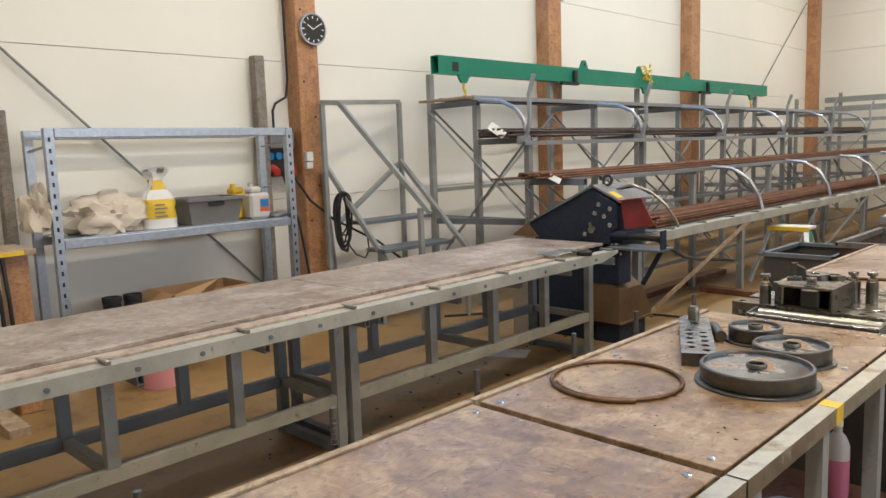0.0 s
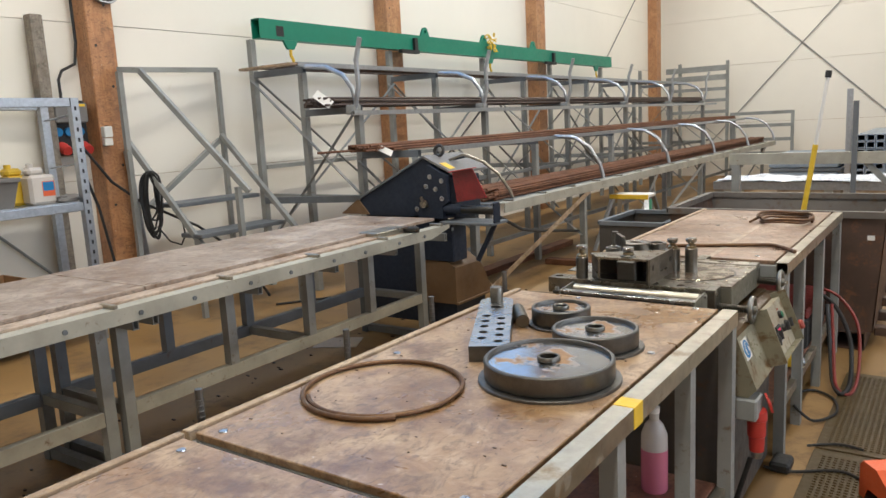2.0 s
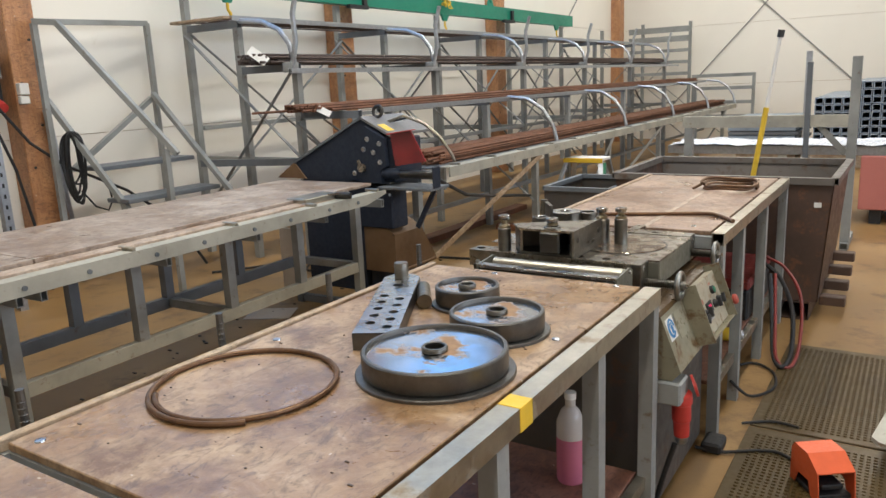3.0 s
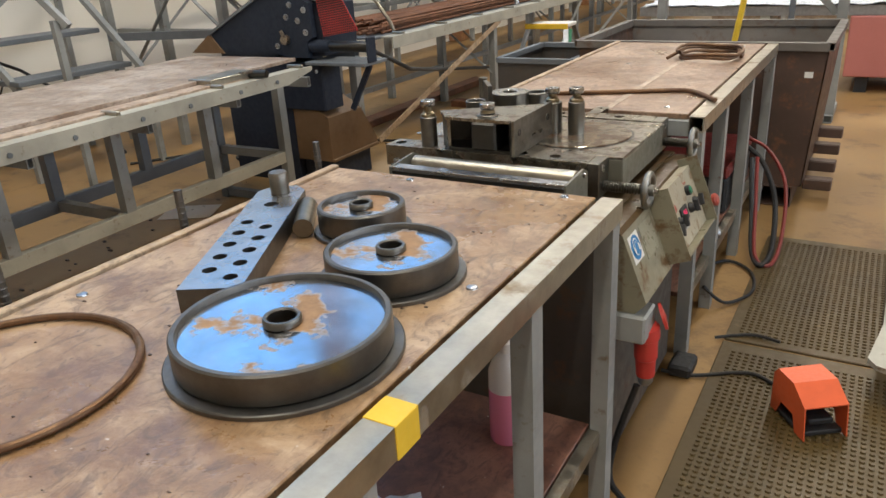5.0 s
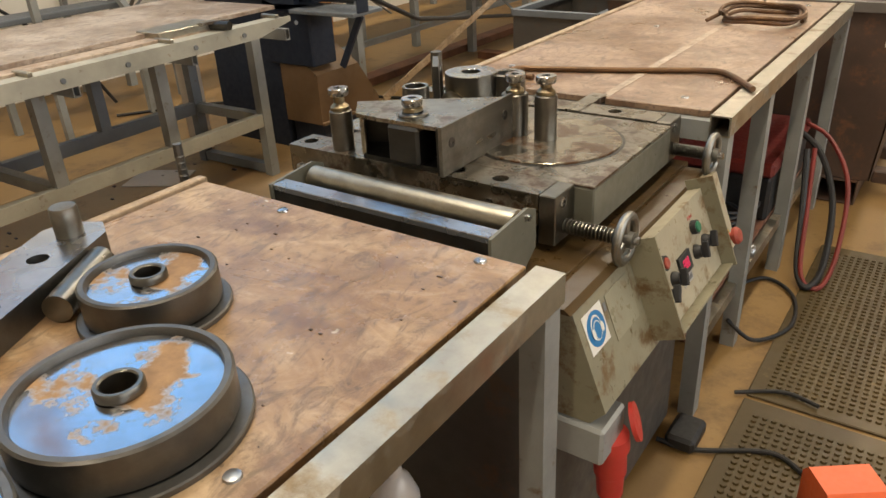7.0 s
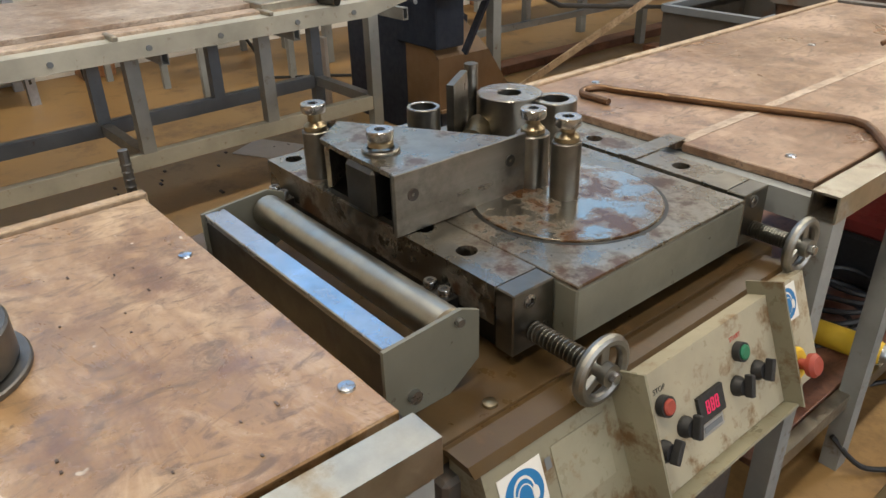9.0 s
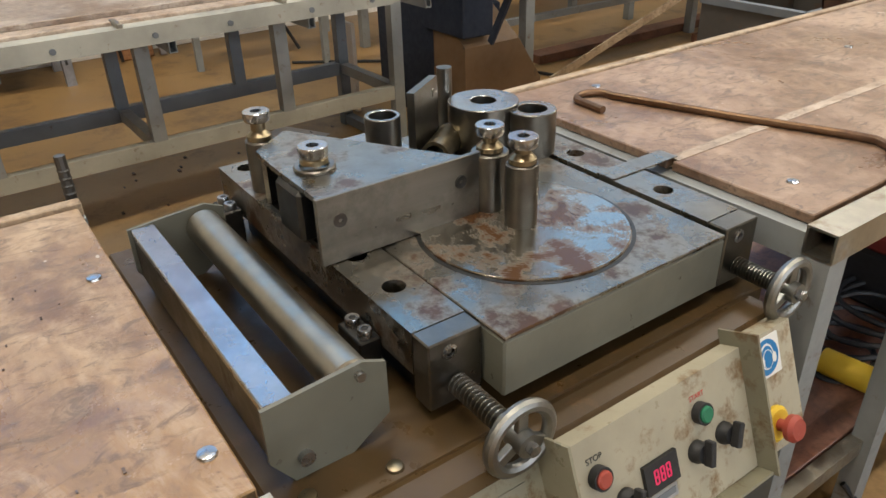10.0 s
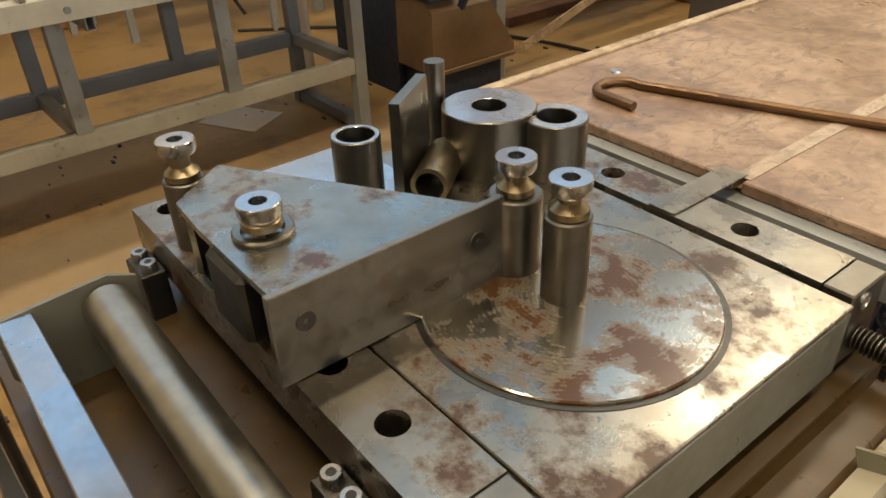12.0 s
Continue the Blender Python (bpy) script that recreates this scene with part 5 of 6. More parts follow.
# green lifting beam
gb = thing("lifting_beam", (-5.20, 10.7, 2.45), "long green steel lifting beam lying on the rack", "lifting beam")
part("beam", hollow(B(), (-5.20, 6.28, 2.545), (-5.20, 15.12, 2.545), 0.12, 0.19, 0.008), M_GREEN, gb, "green box beam")
for y in (6.68, 10.60, 14.40):
    part("hook_plate", extrude_poly(B(), [(-5.14, y - 0.10, 2.448), (-5.14, y + 0.10, 2.448), (-5.14, y + 0.04, 2.36), (-5.14, y - 0.04, 2.36)], (-0.03, 0, 0)), M_GREEN, gb)
    part("hook", rod(B(), [(-5.155, y, 2.36), (-5.155, y, 2.30), (-5.155, y + 0.03, 2.26), (-5.155, y + 0.03, 2.22), (-5.155, y, 2.19), (-5.155, y - 0.04, 2.21)], 0.015, 8), M_YELLOW, gb, "brass-coloured hook", smooth=True)
for y in (9.09, 10.52, 12.02):
    lug = lathe(B(), [(0.022, 0), (0.055, 0), (0.055, 0.03), (0.022, 0.03)], at(-5.22, y, 2.705) @ Matrix.Rotation(radians(90), 4, "Y"), 20, True)
    for side in (-1, 1):
        extrude_poly(lug, [(-5.19, y + side * 0.095, 2.64), (-5.19, y + side * 0.02, 2.64), (-5.19, y + side * 0.03, 2.67), (-5.19, y + side * 0.054, 2.72)], (-0.03, 0, 0))
    part("lug", lug, M_GREEN, gb, "lifting lug with a round eye")
for y in (8.80, 12.62):
    part("bracket", box(B(), -5.138, -5.08, y - 0.35, y, 2.41, 2.45), M_BLACK, gb)
    part("bracket", box(B(), -5.138, -5.10, y - 0.06, y, 2.45, 2.60), M_BLACK, gb)
part("rating_plate", box(B(), -5.139, -5.137, 6.49, 6.59, 2.48, 2.58), M_BLACK, gb)
chain = B()
for k in range(16):
    a = k * 0.9
    lathe(chain, [(0.026 + 0.008 * math.cos(t), 0.008 * math.sin(t)) for t in [2 * math.pi * j / 6 for j in range(6)]], at(-5.10 + 0.03 * math.sin(a), 10.58 + 0.11 * math.cos(a * 1.3), 2.53 + 0.015 * k) @ Matrix.Rotation(a, 4, "X") @ Matrix.Rotation(a * 1.3, 4, "Y"), 10, True)
solo("chain_heap", chain, M_YELLOW, "yellow chain hanging bunched over the lifting beam", "chain", smooth=True)

# rack of rails before the end wall
er = thing("end_rack", (-3.6, 18.6, 0), "grey rail rack standing before the end wall", "rail rack")
for x, h in ((-4.9, 2.6), (-3.85, 2.6), (-3.75, 1.45), (-2.5, 1.45)):
    part("post", hollow(B(), (x, 18.6, 0), (x, 18.6, h), 0.06, 0.06), M_FRAME, er)
for z in (1.5, 1.75, 2.0, 2.25, 2.45):
    part("rail", hollow(B(), (-5.2, 18.55, z), (-3.85, 18.55, z), 0.05, 0.07 + 0.05 * (z > 2.2)), M_FRAME, er)
for z in (0.55, 0.85, 1.15, 1.42):
    part("rail", hollow(B(), (-3.75, 18.55, z), (-2.5, 18.55, z), 0.05, 0.07), M_FRAME, er)

# ---- step frame between the column and the rack ----
sf = thing("step_platform", (-5.1, 5.4, 0), "grey steel step platform with handrails against the wall", "step platform")
for a, b in (((-5.24, 4.80, 2.115), (-5.42, 5.94, 2.16)), ((-5.42, 5.94, 2.16), (-5.42, 5.94, 0.0)), ((-5.10, 4.90, 2.10), (-4.20, 5.16, 1.08)), ((-5.24, 4.80, 2.115), (-5.10, 4.90, 2.10)),
             ((-5.24, 4.80, 2.10), (-5.24, 4.80, 0.0)), ((-5.28, 4.83, 1.53), (-4.55, 5.06, 0.44)), ((-5.38, 5.89, 1.54), (-4.36, 5.80, 0.68)), ((-4.36, 5.80, 0.68), (-4.36, 5.80, 0.0)),
             ((-4.28, 5.12, 1.12), (-4.28, 5.12, 0.0)), ((-5.34, 5.0, 0.95), (-5.42, 5.90, 1.50)), ((-4.75, 5.03, 0.72), (-4.75, 5.03, 0.0))):
    part("tube", hollow(B(), a, b, 0.042, 0.042), M_FRAME, sf)
for x0, x1, z in ((-5.20, -4.92, 0.985), (-4.90, -4.62, 0.735)):
    part("tread", box(B(), x0, x1, 4.98, 5.90, z - 0.035, z, 0.004), M_FRAME_DARK, sf, "flat steel tread")
part("bent_rail", hollow(B(), (-4.95, 6.0, 0.90), (-3.95, 6.30, 0.90), 0.05, 0.06), M_FRAME_DARK, sf)
solo("rail_length", hollow(B(), (-5.33, 4.95, 0.02), (-5.36, 4.86, 1.45), 0.04, 0.04), M_GALV, "galvanised rail leaning on the timber column", "metal rail")
hc = thing("hanging_cable", (-5.1, 4.86, 0.70), "black cable coil hanging beside the column", "cable")
rng = random.Random(12)
for k in range(8):
    w, h, ph = rng.uniform(0.03, 0.08), rng.uniform(0.20, 0.30), rng.uniform(0, 6)
    part("loop", rod(B(), [(-5.10 + 0.006 * k + 0.7 * w * math.cos(t) + 0.012 * math.sin(3 * t + ph), 4.86 + w * math.cos(t) + 0.01 * math.sin(2 * t + ph), 1.27 - h + h * math.sin(t)) for t in [2 * math.pi * j / 28 for j in range(29)]], 0.009, 6), M_BLACK, hc, smooth=True)
part("loose_end", rod(B(), [(-5.10, 4.90, 0.80), (-5.06, 4.98, 0.66), (-5.02, 5.06, 0.62), (-4.98, 5.08, 0.70), (-4.97, 5.06, 0.82)], 0.008, 6), M_BLACK, hc, smooth=True)

# ---- clock, sockets and cables on the first column ----
ck = thing("wall_clock", (-5.37, 4.835, 2.80), "round black-faced wall clock with a chrome rim on the column", "clock")
cm = at(-5.388, 4.835, 2.805) @ Matrix.Rotation(radians(90), 4, "Y")
part("case", lathe(B(), [(0, 0), (0.145, 0), (0.15, 0.006), (0.15, 0.036), (0.143, 0.042), (0.134, 0.040), (0.132, 0.030), (0, 0.030)], cm, 48), M_GALV, ck, "chrome clock case", smooth=True)
part("dial", lathe(B(), [(0, 0.0305), (0.131, 0.0305), (0.131, 0.032), (0, 0.032)], cm, 48), M_BLACK, ck, "black dial")
for k in range(12):
    a = radians(30 * k)
    part("hour_mark", bar(B(), (-5.3552, 4.835 + 0.098 * math.sin(a), 2.805 + 0.098 * math.cos(a)), (-5.3552, 4.835 + 0.122 * math.sin(a), 2.805 + 0.122 * math.cos(a)), 0.011, 0.0012, (1, 0, 0)), M_WHITE, ck)
for a, l, w in ((radians(-58), 0.075, 0.010), (radians(58), 0.10, 0.008)):
    part("clock_hand", bar(B(), (-5.3535, 4.835, 2.805), (-5.3535, 4.835 + l * math.sin(a), 2.805 + l * math.cos(a)), w, 0.0012, (1, 0, 0)), M_WHITE, ck)
sb2 = thing("socket_board", (-5.45, 4.45, 1.4), "wall socket board with red and blue power sockets", "socket board")
part("backplate", box(B(), -5.56, -5.50, 4.30, 4.62, 1.44, 1.88, 0.008), M_BLACK, sb2)
part("breaker_box", box(B(), -5.50, -5.43, 4.33, 4.60, 1.70, 1.86, 0.008), M_GREYTUB, sb2)
part("label_strip", box(B(), -5.43, -5.428, 4.36, 4.58, 1.83, 1.85), M_YELLOW, sb2)
for y in (4.36, 4.45, 4.54):
    part("blue_socket", lathe(B(), [(0, 0), (0.035, 0), (0.035, 0.03), (0, 0.034)], at(-5.50, y, 1.63) @ Matrix.Rotation(radians(90), 4, "Y"), 16), M_BLUE, sb2, smooth=True)
for y in (4.38, 4.56):
    part("red_socket", lathe(B(), [(0, 0), (0.045, 0), (0.045, 0.05), (0.038, 0.10), (0, 0.10)], at(-5.50, y, 1.51) @ Matrix.Rotation(radians(110), 4, "Y"), 16), M_PLUG, sb2, "red power socket", smooth=True)
part("white_box", box(B(), -5.388, -5.33, 4.665, 4.74, 1.57, 1.66, 0.006), M_WHITE, sb2, "white switch box on the column")
part("white_box", box(B(), -5.388, -5.34, 4.665, 4.74, 1.50, 1.565, 0.006), M_WHITE, sb2)
for k, pts in enumerate((((-5.53, 4.63, 4.0), (-5.53, 4.63, 2.35), (-5.53, 4.60, 2.18), (-5.53, 4.48, 2.12), (-5.52, 4.44, 2.05), (-5.52, 4.44, 1.88)), ((-5.40, 4.50, 1.50), (-5.34, 4.68, 1.20), (-5.28, 4.9, 1.0), (-5.1, 5.3, 0.75), (-4.9, 5.6, 0.45), (-4.8, 5.8, 0.02)), ((-5.40, 4.42, 1.50), (-5.36, 4.55, 1.0), (-5.34, 4.62, 0.5), (-5.30, 4.65, 0.02)))):
    solo("power_cable", rod(B(), pts, 0.012, 8), M_BLACK, "black power cable running along the column", "cable", group="wall cables", smooth=True)
solo("grey_timber", box(B(), -5.55, -5.45, 4.24, 4.34, 0.0, 2.54, 0.006), M_GREYWOOD, "weathered grey timber post leaning at the wall", "timber post")
solo("grey_timber", box(B(), -5.55, -5.45, 2.10, 2.18, 0.0, 2.02, 0.006), M_GREYWOOD, "weathered grey timber post leaning at the wall", "timber post")

# ---- galvanised shelving with its goods ----
se = thing("shelving_unit", (-5.22, 3.28, 0), "galvanised steel shelving unit standing at the wall", "shelving")
for x in (-5.0, -5.45):
    for y in (2.30, 4.24):
        pst = part("upright", extrude_poly(B(), [(x - 0.03, y - 0.03, 0), (x + 0.03, y - 0.03, 0), (x + 0.03, y + 0.03, 0), (x + 0.024, y + 0.03, 0), (x + 0.024, y - 0.024, 0), (x - 0.03, y - 0.024, 0)], (0, 0, 1.87)), M_GALV, se, "slotted upright")
        if x > -5.2:
            for k in range(22):
                part("slot", box(B(), x + 0.0301, x + 0.031, y - 0.010, y + 0.006, 0.14 + 0.078 * k, 0.17 + 0.078 * k), M_BLACK, pst)
for z in (1.845, 1.065, 0.21):
    for x in (-4.985, -5.465):
        part("beam", box(B(), x - 0.015, x + 0.015, 2.335, 4.205, z - 0.04, z + 0.025, 0.004), M_GALV, se, "shelf beam")
    if z < 1.5:
        part("shelf", box(B(), -5.45, -5.0, 2.34, 4.20, z + 0.0255, z + 0.034), M_GALV, se, "galvanised shelf")
for y in (2.30, 4.24):
    for z in (0.35, 1.35, 1.72):
        part("end_strut", bar(B(), (-5.43, y, z), (-5.02, y, z + 0.03), 0.03, 0.012), M_GALV, se)
SZ = 1.0995


def blob(name, x, y, z, sx, sy, sz, material, label, category, seed, rough=0.25, sub=4):
    """A crumpled soft lump that rests on z."""
    bm = B()
    bmesh.ops.create_icosphere(bm, subdivisions=sub, radius=1.0)
    for v in bm.verts:
        q = v.co + 0.35 * noise.noise_vector(v.co * 1.6 + Vector((seed, seed, 0)))
        n = noise.noise(v.co * 1.7 + Vector((seed, 0, 0))) + 0.9 * (0.35 - abs(noise.noise(q * 2.6 + Vector((0, seed, 0))))) + 0.5 * (0.3 - abs(noise.noise(q * 6.0 + Vector((0, 0, seed)))))
        v.co *= 1 + rough * n
        v.co = Vector((v.co.x * sx, v.co.y * sy, max(v.co.z, -0.55) * sz))
    lo = min(v.co.z for v in bm.verts)
    bmesh.ops.translate(bm, verts=bm.verts, vec=(x, y, z - lo))
    return solo(name, bm, material, label, category, smooth=True)


blob("crumpled_bag", -5.2, 2.72, SZ, 0.17, 0.27, 0.17, M_SACK, "crumpled cream paper bag on the shelf", "bag", 1.3, 0.5)
blob("crumpled_bag", -5.12, 2.22, SZ + 0.06, 0.12, 0.10, 0.18, M_SACK, "small crumpled plastic bag hung at the shelf end", "bag", 4.3, 0.5)
bg = thing("cement_bag", (-5.15, 3.10, SZ), "yellow and white powder bag tied at its neck", "bag")
bm = B()
rings = []
for j in range(13):
    f = j / 12
    w = 0.142 - 0.03 * f if f < 0.5 else 0.127 - 0.27 * (f - 0.5) if f < 0.8 else 0.046 + 0.22 * (f - 0.8)
    d = 0.10 - 0.02 * f if f < 0.5 else 0.09 - 0.2 * (f - 0.5) if f < 0.8 else 0.03 + 0.1 * (f - 0.8)
    ring = [bm.verts.new((-5.15 + d * math.cos(a) * (1 + (0.16 + 0.9 * max(0, f - 0.4)) * noise.noise(Vector((math.cos(a) * 3.3, math.sin(a) * 3.3, f * 7.3)))), 3.10 + w * math.copysign(abs(math.sin(a)) ** 0.6, math.sin(a)) * (1 + (0.14 + 1.1 * max(0, f - 0.4)) * noise.noise(Vector((math.cos(a) * 2.7, math.sin(a) * 2.7 + 7.4, f * 8.1)))), SZ + 0.45 * f * (1 + (0.12 if f > 0.9 else 0) * noise.noise(Vector((math.cos(a) * 4, math.sin(a) * 4, 1.5)))))) for a in [2 * math.pi * k / 24 for k in range(24)]]
    rings.append(ring)
for a, b in zip(rings, rings[1:]):
    for k in range(24):
        fc = bm.faces.new((a[k], a[(k + 1) % 24], b[(k + 1) % 24], b[k]))
        hh = (a[0].co.z - SZ) / 0.45
        fc.material_index = 1 if (0.12 < hh < 0.45 or (0.6 < hh < 0.8 and k % 7 < 3)) else 0
bm.faces.new(rings[0][::-1])
bm.faces.new(rings[-1])
part("sack", bm, [M_WHITE, M_YELLOW], bg, "crumpled printed sack", smooth=True)
for k in range(4):
    part("print_bar", box(B(), -5.046, -5.044, 3.03, 3.03 + 0.10 - 0.02 * (k % 2), SZ + 0.09 + 0.03 * k, SZ + 0.10 + 0.03 * k), M_GREYTUB, bg)
tb = thing("grey_crate", (-5.2, 3.53, SZ), "grey plastic stacking crate on the shelf", "crate")
LOW = [Vector((-5.36, 3.325, SZ)), Vector((-5.045, 3.325, SZ)), Vector((-5.045, 3.735, SZ)), Vector((-5.36, 3.735, SZ))]
TOP = [Vector((-5.40, 3.28, SZ + 0.212)), Vector((-5.01, 3.28, SZ + 0.212)), Vector((-5.01, 3.78, SZ + 0.212)), Vector((-5.40, 3.78, SZ + 0.212))]
for k in range(4):
    j = (k + 1) % 4
    inw = (Vector((-5.2, 3.53, 0)) - (LOW[k] + LOW[j]) / 2)
    inw.z = 0
    part("crate_side", extrude_poly(B(), [LOW[k], LOW[j], TOP[j], TOP[k]], inw.normalized() * 0.004), M_GREYTUB, tb)
    part("crate_rim", bar(B(), TOP[k] - Vector((0, 0, 0.012)), TOP[j] - Vector((0, 0, 0.012)), 0.022, 0.03), M_GREYTUB, tb)
part("crate_bottom", box(B(), -5.36, -5.045, 3.325, 3.735, SZ, SZ + 0.005), M_GREYTUB, tb)
part("crate_handle", box(B(), -5.018, -5.008, 3.46, 3.60, SZ + 0.145, SZ + 0.180, 0.003), M_BLACK, tb)
for y, mt, x in ((3.88, M_YELLOW, -5.27), (3.97, M_CLEAR, -5.13)):
    jc = thing("canister", (x, y, SZ), "small plastic canister with a handle on the shelf", "canister", "canisters")
    part("canister_body", box(B(), x - 0.07, x + 0.07, y - 0.10, y + 0.10, SZ, SZ + 0.22, 0.022), mt, jc)
    part("canister_shoulder", box(B(), x - 0.055, x + 0.055, y - 0.09, y + 0.03, SZ + 0.215, SZ + 0.275, 0.02), mt, jc)
    part("screw_cap", lathe(B(), [(0, 0), (0.024, 0), (0.024, 0.028), (0, 0.03)], at(x, y - 0.05, SZ + 0.275), 16), mt, jc, smooth=True)
    if x > -5.2:
        part("label_sheet", box(B(), x + 0.0705, x + 0.072, y - 0.01, y + 0.08, SZ + 0.06, SZ + 0.17), M_ORANGE, jc)
        part("label_band", box(B(), x + 0.0722, x + 0.073, y - 0.005, y + 0.075, SZ + 0.10, SZ + 0.165), M_BLUE, jc)
blob("powder_bag", -5.12, 3.98, 0.2445, 0.12, 0.15, 0.055, M_YELLOW, "yellow powder bag lying on the lowest shelf", "bag", 2.2, 0.25)
blob("work_gloves", -5.06, 4.14, SZ, 0.05, 0.09, 0.035, M_GREYTUB, "pair of dirty work gloves on the shelf", "gloves", 7.0, 0.4, 3)
bx = thing("open_carton", (-5.18, 3.42, 0.2455), "open brown cardboard carton on the lowest shelf", "carton")
for a in ((-5.42, -5.41, 3.08, 3.76), (-4.95, -4.94, 3.08, 3.76)):
    part("carton_side", box(B(), *a, 0.2455, 0.58), M_CARD, bx)
for a in (3.08, 3.75):
    part("carton_side", box(B(), -5.41, -4.95, a, a + 0.01, 0.2455, 0.58), M_CARD, bx)
part("carton_flap", extrude_poly(B(), [(-4.94, 3.08, 0.58), (-4.94, 3.42, 0.58), (-4.80, 3.38, 0.68), (-4.80, 3.06, 0.50)], (0, 0, 0.005)), M_CARD, bx)
part("carton_flap", extrude_poly(B(), [(-4.95, 3.08, 0.58), (-5.41, 3.08, 0.58), (-5.36, 2.86, 0.44), (-5.0, 2.86, 0.44)], (0, 0, 0.005)), M_CARD, bx)
part("carton_bottom", box(B(), -5.41, -4.95, 3.09, 3.75, 0.2455, 0.2555), M_CARD, bx)
for y in (2.70, 2.86):
    solo("black_pot", lathe(B(), [(0, 0), (0.062, 0), (0.066, 0.31), (0.07, 0.315), (0.07, 0.355), (0.055, 0.355), (0.05, 0.34), (0, 0.34)], at(-5.2, y, 0.2447), 24), M_BLACK, "black canister on the lowest shelf", "canister", group="black canisters", smooth=True)
solo("pink_bucket", lathe(B(), [(0, 0), (0.125, 0), (0.15, 0.29), (0.156, 0.295), (0.156, 0.31), (0.146, 0.31), (0.12, 0.012), (0, 0.012)], at(-4.62, 2.78, 0.0), 36), M_PINK, "pink plastic bucket standing on the floor", "bucket", smooth=True)
solo("orange_post", box(B(), -4.86, -4.72, 1.88, 2.02, 0.0, 1.05, 0.006), M_COLUMN, "short orange-brown timber trestle post", "timber post")
cb = thing("cable_trestle", (-4.8, 1.7, 0), "wooden trestle hung with black cables", "trestle")
part("shelf_top", box(B(), -5.1, -4.65, 1.2, 2.05, 1.052, 1.09, 0.004), M_PALEWOOD, cb)
part("yellow_edge", box(B(), -4.6495, -4.645, 1.70, 1.98, 1.055, 1.085), M_YELLOW, cb)
part("trestle_leg", box(B(), -5.08, -4.98, 1.2, 1.3, 0, 1.0515), M_COLUMN, cb)
part("trestle_foot", box(B(), -4.9, -4.3, 1.7, 1.82, 0, 0.05), M_PALEWOOD, cb)
for k in range(6):
    part("cable_loop", rod(B(), [(-4.66 + 0.01 * (k % 2), 1.60 + 0.05 * k, 1.05), (-4.62, 1.61 + 0.05 * k, 0.8), (-4.63, 1.62 + 0.05 * k, 0.5), (-4.66, 1.60 + 0.05 * k, 0.45 - 0.03 * k)], 0.013, 6), M_BLACK, cb)


# ---- under and beside the benches ----
bt = thing("fluid_bottle", (-0.29, 3.46, 0.2755), "clear bottle of pink fluid on the lower shelf", "bottle")
part("bottle_body", lathe(B(), [(0, 0), (0.04, 0), (0.044, 0.008), (0.044, 0.15), (0, 0.15)], at(-0.29, 3.46, 0.2755), 28), M_PINKLIQ, bt, "pink fluid", smooth=True)
part("bottle_top", lathe(B(), [(0, 0.1505), (0.044, 0.1505), (0.043, 0.20), (0.030, 0.235), (0.016, 0.25), (0.016, 0.275), (0, 0.275)], at(-0.29, 3.46, 0.2755), 28), M_CLEAR, bt, "clear shoulder", smooth=True)
part("bottle_cap", lathe(B(), [(0, 0.2752), (0.018, 0.2752), (0.018, 0.295), (0, 0.297)], at(-0.29, 3.46, 0.2755), 16), M_WHITE, bt, smooth=True)
blob("crumpled_film", -0.32, 2.80, 0.2755, 0.16, 0.22, 0.10, M_GLASSWRAP, "crumpled clear plastic film on the lower shelf", "plastic film", 3.1, 0.5)
blob("rag_heap", -0.5, 4.85, 0.2355, 0.16, 0.20, 0.09, M_GREYTUB, "heap of dark rags on the bench shelf", "rags", 9.1, 0.5)
blob("rag_heap", -0.35, 4.62, 0.2355, 0.12, 0.10, 0.12, M_GLASSWRAP, "crumpled pale blue film on the bench shelf", "plastic film", 5.7, 0.5)
tr = thing("welding_case", (-0.30, 5.70, 0.2355), "flat dark red equipment case on the bench shelf", "equipment case")
part("case_body", box(B(), -0.50, -0.125, 5.40, 6.02, 0.2355, 0.40, 0.012), M_BLACK, tr)
part("case_lid", box(B(), -0.505, -0.12, 5.395, 6.025, 0.401, 0.455, 0.012), M_DARKRED, tr, "dark red lid")
sc = thing("spray_can", (-0.17, 5.08, 0.2355), "yellow spray can lying on the bench shelf", "spray can")
cm = at(-0.28, 5.05, 0.2685) @ Matrix.Rotation(radians(8), 4, "Z") @ Matrix.Rotation(radians(90), 4, "Y")
part("can_body", lathe(B(), [(0, 0), (0.031, 0), (0.0325, 0.004), (0.0325, 0.17), (0.027, 0.185), (0, 0.185)], cm, 24), M_YELLOW, sc, smooth=True)
part("can_base", lathe(B(), [(0, 0.1852), (0.025, 0.1852), (0.025, 0.19), (0.018, 0.20), (0, 0.20)], cm, 20), M_GALV, sc, smooth=True)
lo = thing("cable_bundle", (-0.30, 4.80, 0.2355), "tangle of dark cables on the bench shelf", "cables")
for k in range(6):
    rr = 0.10 + 0.012 * k
    part("cable_loop", rod(B(), [(-0.28 + rr * math.cos(t) * 0.8, 5.12 + 0.05 * k + rr * math.sin(t), 0.2455 + 0.014 * k + 0.01 * math.sin(2 * t + k)) for t in [2 * math.pi * j / 20 for j in range(21)]], 0.0075, 6), M_BLACK, lo, smooth=True)


